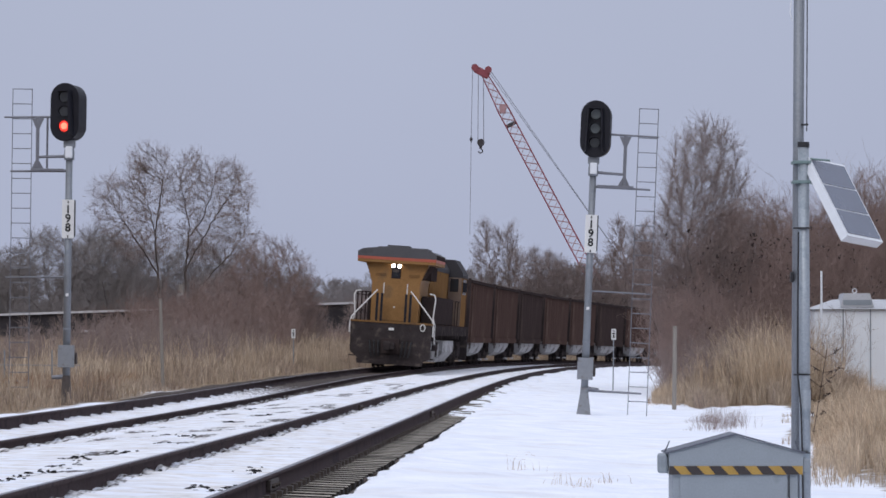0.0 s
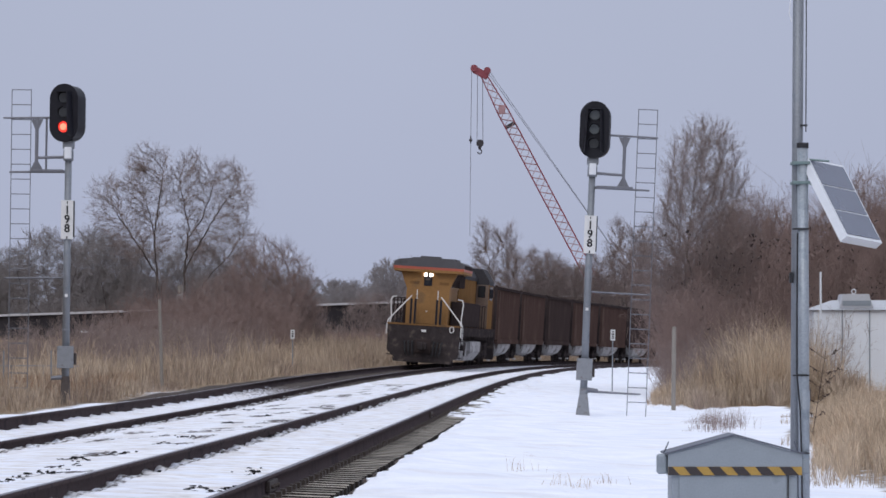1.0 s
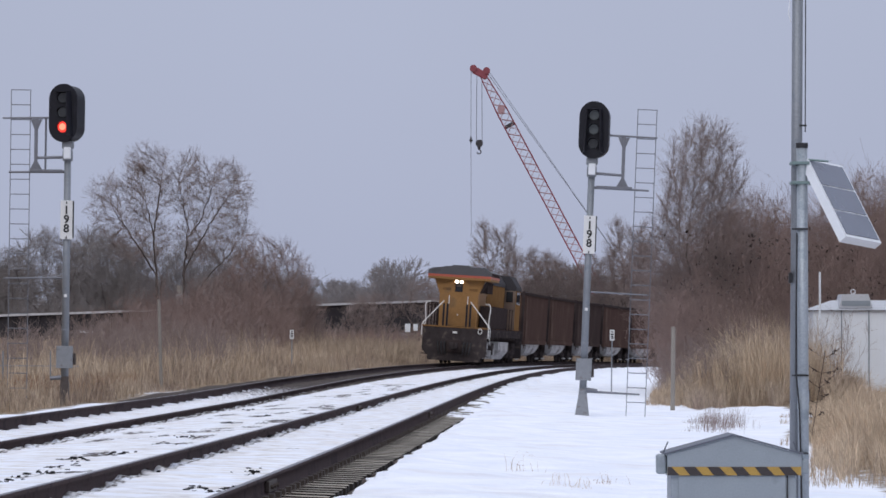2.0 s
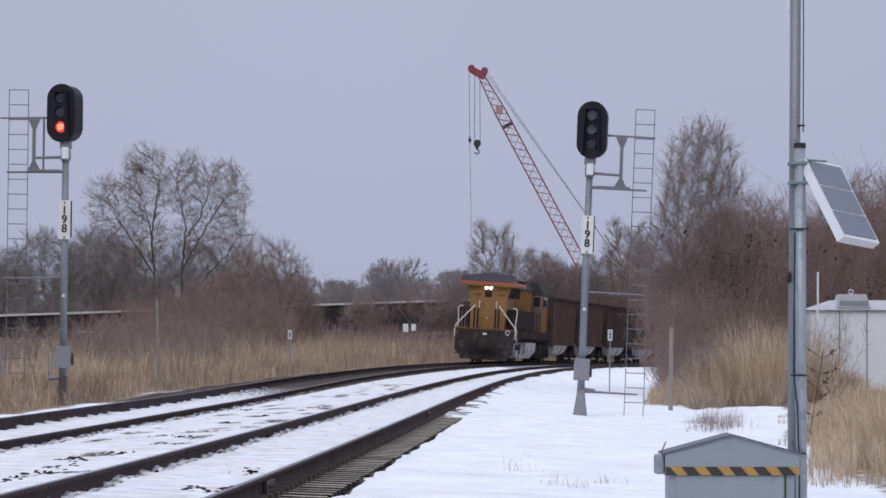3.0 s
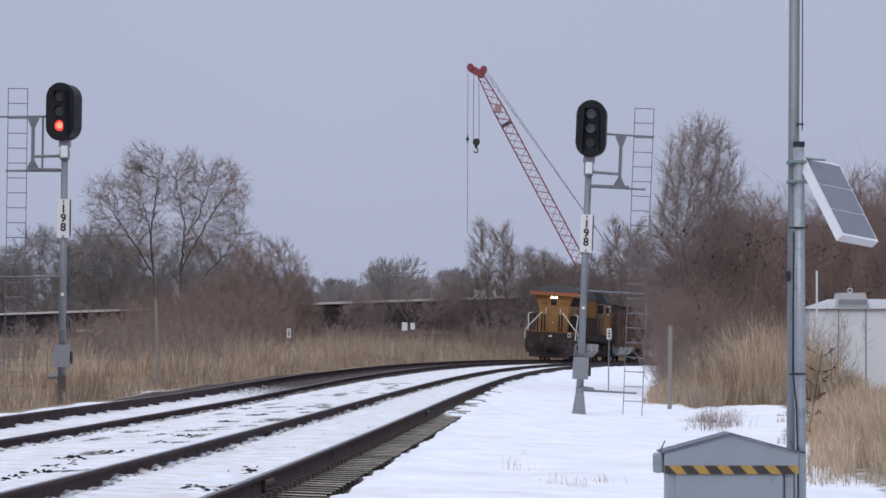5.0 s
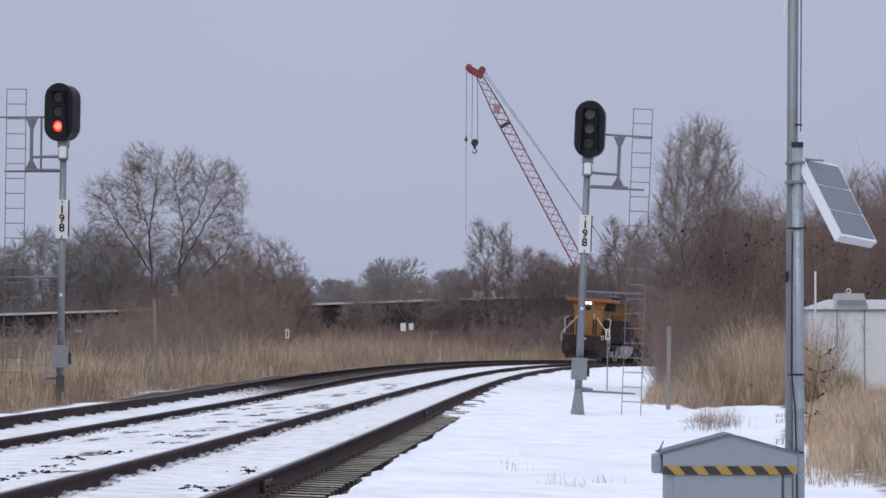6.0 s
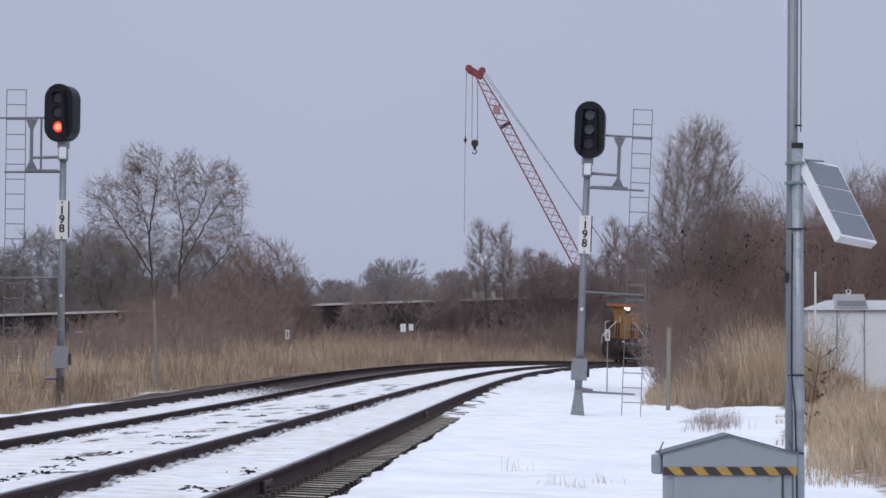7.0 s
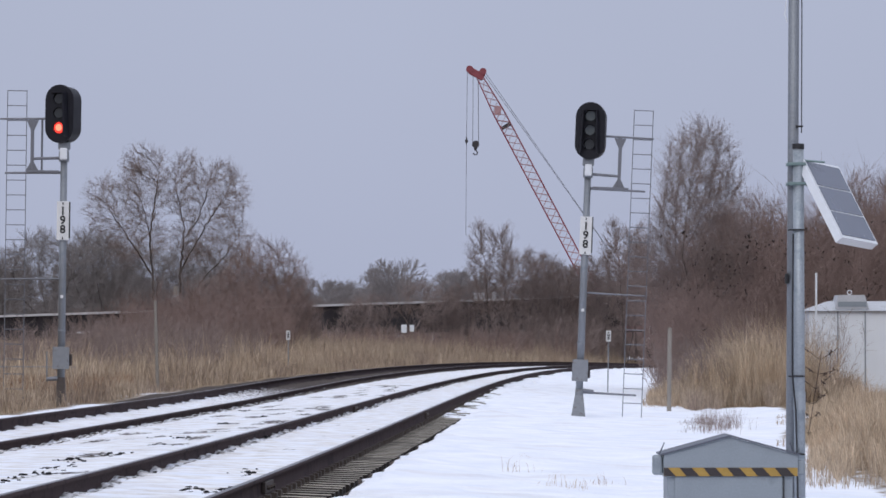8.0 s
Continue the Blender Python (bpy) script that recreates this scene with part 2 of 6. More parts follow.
LOCO_BLACK = material("grimy_black_underframe", (0.047, 0.039, 0.039), 0.85, 0.0, 0.5, 3, 30, 0.3, (0.080, 0.064, 0.058), 0.06, spec=0.0)
LOCO_DARK = material("dark_grey_loco_cabinet", (0.048, 0.037, 0.036), 0.8, 0.0, 0.3, 3, 30, 0.1, spec=0.0)
RAIL_WHITE = material("white_handrail_paint", (0.66, 0.64, 0.62), 0.5, 0, 0.15, 6, 30, 0.0)
TANK_FROST = material("frosted_steel", (0.40, 0.385, 0.385), 0.8, 0, 0.3, 2, 14, 0.1, (0.13, 0.115, 0.11), 0.10)
HEADLIGHT = material("lit_headlight", (0.9, 0.9, 0.9), 0.2, 0, 0.02, 6, 30, 0.0, emit=(1.0, 0.90, 0.74), power=7.0)
GLASS_DARK = material("dark_cab_glass", (0.02, 0.022, 0.026), 0.08, 0, 0.1, 3, 30, 0.0)
TAN_PANEL = material("dusty_tan_panel", (0.17, 0.125, 0.10), 0.8, 0, 0.15, 2, 18, 0.02, spec=0.0)
CAR_BROWN = material("weathered_brown_hopper", (0.084, 0.054, 0.046), 0.85, 0.0, 0.22, 0.5, 12, 0.05, (0.104, 0.070, 0.058), 0.06, spec=0.0)
CAR_DARK = material("dark_brown_hopper", (0.058, 0.042, 0.039), 0.85, 0.0, 0.22, 0.5, 12, 0.05, (0.070, 0.051, 0.045), 0.06, spec=0.0)
COAL = material("coal_load", (0.016, 0.015, 0.016), 0.9, 0, 0.4, 4, 30, 0.5, spec=0.1)


# ------------------------------------------------------------ mesh helpers
def bm_box(bm, x0, x1, y0, y1, z0, z1, bevel=0.0):
    vs = [bm.verts.new((x, y, z)) for x in (x0, x1) for y in (y0, y1) for z in (z0, z1)]
    fs = [bm.faces.new([vs[i] for i in q]) for q in ((0, 1, 3, 2), (4, 6, 7, 5), (0, 4, 5, 1), (2, 3, 7, 6), (0, 2, 6, 4), (1, 5, 7, 3))]
    if bevel:
        es = list({e for f in fs for e in f.edges})
        bmesh.ops.bevel(bm, geom=es, offset=bevel, segments=2, profile=0.5, affect="EDGES")
    return bm


def box(x0, x1, y0, y1, z0, z1, bevel=0.0):
    return bm_box(bmesh.new(), x0, x1, y0, y1, z0, z1, bevel)


def bm_tube(bm, a, b, r0, r1=None, sides=10, caps=True):
    a, b = Vector(a), Vector(b)
    r1 = r0 if r1 is None else r1
    q = (b - a).to_track_quat("Z", "Y")
    rings = []
    for p, r in ((a, r0), (b, r1)):
        rings.append([bm.verts.new(p + q @ Vector((r * math.cos(6.28318 * i / sides), r * math.sin(6.28318 * i / sides), 0))) for i in range(sides)])
    for i in range(sides):
        j = (i + 1) % sides
        bm.faces.new((rings[0][i], rings[0][j], rings[1][j], rings[1][i]))
    if caps:
        bm.faces.new(rings[0][::-1])
        bm.faces.new(rings[1])
    return bm


def tube(a, b, r0, r1=None, sides=10):
    return bm_tube(bmesh.new(), a, b, r0, r1, sides)


def pipe_run(points, r, sides=8):
    bm = bmesh.new()
    for a, b in zip(points[:-1], points[1:]):
        bm_tube(bm, a, b, r, r, sides)
    return bm


def extrude_y(profile, y0, y1):
    """A solid from an outline of (x, z) pairs, swept from y0 to y1."""
    bm = bmesh.new()
    a = [bm.verts.new((x, y0, z)) for x, z in profile]
    b = [bm.verts.new((x, y1, z)) for x, z in profile]
    k = len(profile)
    for i in range(k):
        j = (i + 1) % k
        bm.faces.new((a[i], a[j], b[j], b[i]))
    bm.faces.new(a[::-1])
    bm.faces.new(b)
    bmesh.ops.recalc_face_normals(bm, faces=bm.faces[:])
    return bm


def extrude_x(profile, x0, x1):
    """A solid from an outline of (y, z) pairs, swept from x0 to x1."""
    bm = extrude_y(profile, x0, x1)
    for v in bm.verts:
        v.co.x, v.co.y = v.co.y, v.co.x
    bmesh.ops.recalc_face_normals(bm, faces=bm.faces[:])
    return bm


def to_mesh(name, bm, mat, smooth=False):
    me = bpy.data.meshes.new(name)
    bm.to_mesh(me)
    bm.free()
    me.materials.append(mat)
    if smooth:
        me.shade_smooth()
    return me


def part(name, bm, mat, parent=None, label="", smooth=False):
    ob = new(name, to_mesh(name, bm, mat, smooth))
    ob.parent = parent
    if label:
        tagged(ob, label)
    return ob


def thing(name, label, category, group="", at=None, kind=""):
    ob = new(name)
    ob.empty_display_size = 0.2
    tagged(ob, label, category, group, kind)
    if at is not None:
        ob.matrix_basis = at
    return ob


def mesh_from(name, verts, faces, mat):
    """A mesh from numpy arrays: verts (n, 3), faces (m, 3) or (m, 4)."""
    me = bpy.data.meshes.new(name)
    k = faces.shape[1]
    me.vertices.add(len(verts))
    me.vertices.foreach_set("co", np.ascontiguousarray(verts, dtype=np.float32).ravel())
    me.loops.add(faces.size)
    me.loops.foreach_set("vertex_index", np.ascontiguousarray(faces, dtype=np.int32).ravel())
    me.polygons.add(len(faces))
    me.polygons.foreach_set("loop_start", np.arange(0, faces.size, k, dtype=np.int32))
    me.polygons.foreach_set("loop_total", np.full(len(faces), k, dtype=np.int32))
    me.update(calc_edges=True)
    me.validate()
    me.materials.append(mat)
    return me


def twigs_mesh(name, segs, mat):
    """Three-sided tapered tubes. segs: rows of (start xyz, end xyz, start radius, end radius)."""
    s = np.asarray(segs, dtype=np.float64)
    a, b, r0, r1 = s[:, 0:3], s[:, 3:6], s[:, 6:7], s[:, 7:8]
    d = b - a
    d /= np.maximum(np.linalg.norm(d, axis=1, keepdims=True), 1e-6)
    ref = np.where(np.abs(d[:, 1:2]) > 0.9, np.array([[1.0, 0, 0]]), np.array([[0, 1.0, 0]]))
    u = np.cross(d, ref)
    u /= np.maximum(np.linalg.norm(u, axis=1, keepdims=True), 1e-6)
    v = np.cross(d, u)
    vs = np.empty((len(s), 6, 3))
    for i in range(3):
        w = 2.0944 * i
        off = u * math.cos(w) + v * math.sin(w)
        vs[:, i], vs[:, 3 + i] = a + off * r0, b + off * r1
    base = np.arange(len(s))[:, None] * 6
    fs = np.concatenate([base + np.array([[i, (i + 1) % 3, 3 + (i + 1) % 3, 3 + i]]) for i in range(3)])
    return mesh_from(name, vs.reshape(-1, 3), fs, mat)


# ------------------------------------------------------------ the line of the two tracks
_S = np.arange(-80.0, 601.0, 1.0)
_sc = np.clip(_S, 0, 300)
_k = np.where(_S < 0, 0.0, -0.00037 + 0.0066 * _sc / 1000 - 0.01029 * (_sc / 100) ** 2 / 1000)
_ph = np.concatenate([[0], np.cumsum((_k[1:] + _k[:-1]) / 2)])
_ph = _ph - _ph[80] + 0.04781
_x = np.concatenate([[0], np.cumsum(np.sin((_ph[1:] + _ph[:-1]) / 2))])
_y = np.concatenate([[0], np.cumsum(np.cos((_ph[1:] + _ph[:-1]) / 2))])
_x, _y = _x - _x[80] - 3.538, _y - _y[80] + 10.0
_z = 0.28075 * (_sc / 100) ** 2 - 0.09928 * (_sc / 100) ** 3
SPACING, BANK_FAR, BANK_NEAR = 4.358, 0.062, 0.036


def on_line(s, w=0.0):
    """Place and heading at the length s along the near track, w to its right; z is the low rail's top."""
    ph = np.interp(s, _S, _ph)
    return np.interp(s, _S, _x) + w * np.cos(ph), np.interp(s, _S, _y) - w * np.sin(ph), np.interp(s, _S, _z), ph


def far_lift(s):
    """How much higher than the near track the far one lies along the bend."""
    return np.interp(s, [75, 110, 150, 300], [0.0, 0.09, 0.125, 0.14])


def beside(x, y):
    """The inverse, near enough: the length along the line and the offset to its right."""
    s = np.interp(y, _y, _S)
    for _ in range(2):
        ph = np.interp(s, _S, _ph)
        w = (x - np.interp(s, _S, _x)) / np.cos(ph)
        s = np.interp(y + w * np.sin(ph), _y, _S)
    ph = np.interp(s, _S, _ph)
    return s, (x - np.interp(s, _S, _x)) * np.cos(ph) - (y - np.interp(s, _S, _y)) * np.sin(ph)


def ripple(x, y, seed=0.0):
    """Smooth unevenness between about -1 and 1."""
    return (np.sin(x * 1.7 + seed) * np.cos(y * 0.45 + 1.3 * seed) + 0.6 * np.sin(x * 3.9 + y * 0.8 + 2 * seed)
            + 0.4 * np.cos(x * 7.3 - y * 1.9 + seed) + 0.5 * np.sin(y * 0.17 + x * 0.4 - seed)) / 2.5


def level(s, w, x, y):
    """Height of the ground over the datum."""
    z = np.interp(s, _S, _z)
    rag = 0.10 * np.sin(y * 3.7 + 2 * np.sin(y * 0.9)) + 0.07 * np.sin(y * 8.3 + np.sin(y * 2.1))
    prof = np.interp(np.where((w > 1.25) & (w < 2.0), w + rag, w), [-60, -30, -14, -10, -8, -6.3, -5.7, -5.2, -5.05, -3.72, -3.5, -2.6, -1.4, -0.85, -0.70, 0.66, 0.80, 1.36, 1.48, 2.2, 4.0, 7.0, 9.0, 14, 30, 80],
                     [0.4, 0.2, -0.15, -0.12, -0.10, -0.06, -0.05, -0.06, -0.075, -0.125, -0.11, -0.08, -0.055, -0.07, -0.075, -0.12, -0.33, -0.34, -0.20, -0.24, -0.34, -0.42, -0.30, 0.0, 0.5, 1.0])
    far = np.clip((y - 100) / 60, 0, 1)
    shallow = np.where((w > 0.72) & (w < 1.46), np.interp(y, [60, 85, 110, 130], [-0.225, -0.21, -0.195, -0.17]) - prof, 0.0) * np.clip((y - 56) / 20, 0, 1)
    lift = np.where(w < -6.4, np.clip((-6.4 - w) / 20, 0, 1) * far * 0.3, 0.0)
    soft = np.where((w > -6.4) & (w < -3.3), 0.008, np.where((w > -3.3) & (w < 1.5), 0.022, 0.05)) * ripple(x, y, 0.7)
    # uneven banks of snow against the rails, and tongues of it over the far ties
    near_rail = np.exp(-((np.abs(w) - 0.80) / 0.16) ** 2) * (w < 0.76) + np.exp(-((np.abs(w + SPACING) - 0.80) / 0.16) ** 2)
    lumps = np.sin(y * 2.9 + 2.2 * np.sin(y * 0.83 + w * 3)) + 0.8 * np.sin(y * 6.1 + 3 * np.sin(y * 0.37) + w * 9)
    streak = np.where((w > 0.80) & (w < 1.46), 0.026 * lumps + 0.020 * np.sin(y * 0.9 + w * 6) - 0.012, 0.0) * np.clip((y - 58) / 20, 0, 1)
    raised = far_lift(s) * np.clip((-3.0 - w) / 0.5, 0, 1)
    return z + prof + shallow + lift + raised + soft + 0.024 * lumps * near_rail * (y < 140) + streak


def ground_z(x, y):
    s, w = beside(np.asarray(x, float), np.asarray(y, float))
    return float(level(s, w, np.asarray(x, float), np.asarray(y, float)))


# ------------------------------------------------------------ ground
def build_ground():
    ys = np.concatenate([np.array([-400, -200, -100, -60, -30, -10]), np.arange(0, 26, 1.0), np.arange(26, 70, 0.22), np.arange(70, 130, 0.34), np.arange(130, 260, 1.5),
                         np.arange(260, 420, 5), np.array([430, 460, 500, 560, 640, 750, 900, 1200, 1600, 2200, 3000, 4200])])
    ws = np.concatenate([np.array([-2500, -1200, -600, -300, -150, -90, -60, -45, -35, -28, -22, -18, -15, -13, -11.5]),
                         np.arange(-10.5, -6.5, 0.35), np.arange(-6.5, 3.0, 0.12), np.arange(3.0, 14, 0.4),
                         np.array([15, 17, 20, 25, 32, 45, 60, 90, 150, 300, 600, 1200, 2500])])
    W, Y = np.meshgrid(ws, ys)
    xc = np.interp(np.clip(Y, -60, 380), _y, _x)
    ph = np.interp(np.clip(Y, -60, 380), _y, _ph)
    X = xc + W / np.cos(ph)
    S, _ = beside(X, Y)
    Z = level(S, W, X, Y)
    rng = np.random.default_rng(5)
    # snow lies on the open strip along the rails; dead grass shows through to both sides of it
    right_edge = np.interp(Y, [0, 38, 44, 56, 70, 85, 96, 102, 130, 300], [6.0, 7.0, 6.9, 7.1, 7.1, 8.4, 8.2, 6.0, 6.2, 5.0])
    left_edge = np.interp(Y, [0, 60, 82, 96, 120, 300], [-6.8, -6.5, -6.7, -6.3, -6.2, -6.3])
    cov = np.clip((right_edge - W) / 0.8 + 0.5, 0, 1) * np.clip((W - left_edge) / 0.6 + 0.5, 0, 1)
    cov = np.maximum(cov, 0.36 + 0.16 * ripple(X * 0.3, Y * 0.3, 2.2))
    cov = np.maximum(cov, np.where((W > 9) & (W < 13) & (Y < 70), 0.6, 0))
    cov = np.maximum(cov, np.clip((Y - 380) / 60, 0, 1) * 0.55)
    stone = np.zeros_like(Z)
    stone = np.maximum(stone, np.where((W > 0.74) & (W < 1.40), np.interp(Y, [52, 64, 90, 110], [0.9, 0.45, 0.30, 0.2]), 0))
    stone = np.maximum(stone, np.where((W > -6.7) & (W < -5.2), np.interp(Y, [60, 82, 92, 105], [0.1, 0.25, 0.85, 0.95]), 0))
    stone = np.maximum(stone, np.where((W > -5.1) & (W < -3.7), np.interp(Y, [65, 90, 108, 125], [0.12, 0.36, 0.62, 0.95]), 0))
    stone = np.maximum(stone, np.where((W > -3.66) & (W < -3.36), np.interp(Y, [60, 100, 130], [0.47, 0.6, 0.85]), 0))
    stone = np.maximum(stone, np.where((W > -0.76) & (W < -0.52), np.interp(Y, [40, 100, 150], [0.47, 0.5, 0.62]), 0))
    # gaps blown free of snow between the tracks and in the cribs
    for _ in range(60):
        wc, yc = rng.uniform(-2.9, -1.2), rng.uniform(38, 120)
        d = ((W - wc) / rng.uniform(0.12, 0.34)) ** 2 + ((Y - yc) / rng.uniform(0.6, 1.6)) ** 2
        stone = np.maximum(stone, np.clip(0.60 - d * 0.28, 0, 1))
    for _ in range(20):
        wc, yc = rng.uniform(-0.4, 0.5), rng.uniform(36, 90)
        d = ((W - wc) / rng.uniform(0.05, 0.12)) ** 2 + ((Y - yc) / rng.uniform(0.3, 0.7)) ** 2
        stone = np.maximum(stone, np.clip(0.56 - d * 0.35, 0, 1))
    Z = Z - 0.03 * np.clip(stone - 0.4, 0, 1) * (W < 0.7)
    ny, nw = W.shape
    idx = np.arange(ny * nw).reshape(ny, nw)
    fs = np.stack([idx[:-1, :-1], idx[:-1, 1:], idx[1:, 1:], idx[1:, :-1]], axis=-1).reshape(-1, 4)
    me = mesh_from("ground", np.stack([X, Y, Z], axis=-1).reshape(-1, 3), fs, GROUND)
    traffic = np.clip((W + 6.5) * 2, 0, 1) * np.clip((0.9 - W) * 3, 0, 1)
    for nm, val in (("cover", cov), ("stone", stone), ("traffic", traffic)):
        at = me.attributes.new(nm, "FLOAT", "POINT")
        at.data.foreach_set("value", val.astype(np.float32).ravel())
    me.shade_smooth()
    return tagged(new("ground", me), "snow-covered ground with dead grass at its edges", "ground", kind="structure")


ground = build_ground()


# ------------------------------------------------------------ the two tracks
RAIL_PROFILE = [(-0.070, -0.186), (0.070, -0.186), (0.070, -0.176), (0.012, -0.158), (0.009, -0.048), (0.036, -0.036), (0.036, -0.006),
                (0.028, 0.0), (-0.028, 0.0), (-0.036, -0.006), (-0.036, -0.036), (-0.009, -0.048), (-0.012, -0.158), (-0.070, -0.176)]


def rail_mesh(w, lift):
    ss = np.concatenate([np.arange(-60, 20, 4.0), np.arange(20, 300, 1.5), np.arange(300, 480, 4.0)])
    x, y, z, ph = on_line(ss, w)
    if w < -2:
        z = z + far_lift(ss)
    k = len(RAIL_PROFILE)
    vs = np.empty((len(ss), k, 3))
    for i, (a, b) in enumerate(RAIL_PROFILE):
        vs[:, i, 0], vs[:, i, 1], vs[:, i, 2] = x + a * np.cos(ph), y - a * np.sin(ph), z + lift + b
    idx = np.arange(len(ss) * k).reshape(len(ss), k)
    fs = np.concatenate([np.stack([idx[:-1, i], idx[:-1, (i + 1) % k], idx[1:, (i + 1) % k], idx[1:, i]], axis=-1) for i in range(k)])
    me = mesh_from("rail", vs.reshape(-1, 3), fs, RAIL_STEEL)
    me.materials.append(RAIL_TOP)
    mi = np.zeros(len(fs), dtype=np.int32)
    n = len(ss) - 1
    mi[7 * n:8 * n] = 1
    me.polygons.foreach_set("material_index", mi)
    return me


def build_track(name, label, w0, bank):
    track = thing(name, label, "railway track", kind="structure")
    for w, lift in ((0.7525, 0.0), (-0.7525, 1.5 * bank)):
        r = new("rail", rail_mesh(w0 + w, lift))
        r.parent = track
        tagged(r, "dark weathered steel rail")
    return track


near_track = build_track("near_track", "curving railway track half buried in snow", 0.0, BANK_NEAR)
far_track = build_track("far_track", "curving railway track under the train, dark ballast showing", -SPACING, BANK_FAR)


def joint_bar(track, s, w, lift):
    bm = bmesh.new()
    bm_box(bm, 0.014, 0.055, -0.45, 0.45, -0.15, -0.045, 0.006)
    bm_box(bm, -0.055, -0.014, -0.45, 0.45, -0.15, -0.045, 0.006)
    for k in (-0.3, 0.0, 0.3):
        bm_tube(bm, (0.05, k, -0.1), (0.085, k, -0.1), 0.022, 0.022, 6)
    ob = part("joint_bar", bm, PLATE_STEEL, track)
    x, y, z, ph = on_line(s, w)
    ob.matrix_basis = pose(x, y, z + lift, 0, 0, -math.degrees(ph))


for s_j, w_j, l_j in ((27.0, 0.7525, 0.0), (63.0, 0.7525, 0.0), (66.5, -0.7525, 0.054)):
    joint_bar(near_track, s_j, w_j, l_j)


# ------------------------------------------------------------ signals
def oval(bm, half_w, half_h, y0, y1, seg=14):
    """An upright oblong with round ends, from y0 to y1."""
    pts = []
    for i in range(seg + 1):
        a = math.pi * i / seg
        pts.append((half_w * math.cos(a), half_h - half_w + half_w * math.sin(a)))
    for i in range(seg + 1):
        a = math.pi + math.pi * i / seg
        pts.append((half_w * math.cos(a), -(half_h - half_w) + half_w * math.sin(a)))
    a = [bm.verts.new((x, y0, z)) for x, z in pts]
    b = [bm.verts.new((x, y1, z)) for x, z in pts]
    k = len(pts)
    for i in range(k):
        j = (i + 1) % k
        bm.faces.new((a[i], a[j], b[j], b[i]))
    bm.faces.new(a[::-1])
    bm.faces.new(b)
    bmesh.ops.recalc_face_normals(bm, faces=bm.faces[:])
    return bm


def hood(r, length):
    """A lamp hood: a half-open tube that looks towards -y."""
    bm = bmesh.new()
    n = 14
    rings = []
    for rr, y in ((r, 0.0), (r, -length), (r * 0.93, -length), (r * 0.93, 0.0)):
        ring = []
        for i in range(n + 1):
            a = radians(-50) + radians(280) * i / n
            yy = y * (0.45 + 0.55 * max(0.0, math.sin(a) * 0.5 + 0.5))
            ring.append(bm.verts.new((rr * math.cos(a), yy, rr * math.sin(a))))
        rings.append(ring)
    for p, q in zip(rings, rings[1:]):
        for i in range(n):
            bm.faces.new((p[i], p[i + 1], q[i + 1], q[i]))
    return bm


def sign_text(body, size, mat, parent, m, name="numeral"):
    cu = bpy.data.curves.new(name, "FONT")
    cu.body, cu.size, cu.align_x, cu.align_y, cu.extrude = body, size, "CENTER", "CENTER", 0.004
    cu.bevel_depth = 0.006
    tmp = new(name, cu)
    bpy.context.view_layer.update()
    me = bpy.data.meshes.new_from_object(tmp.evaluated_get(bpy.context.evaluated_depsgraph_get()))
    bpy.data.objects.remove(tmp)
    me.materials.clear()
    me.materials.append(mat)
    ob = new(name, me)
    ob.parent = parent
    ob.matrix_basis = m
    return ob


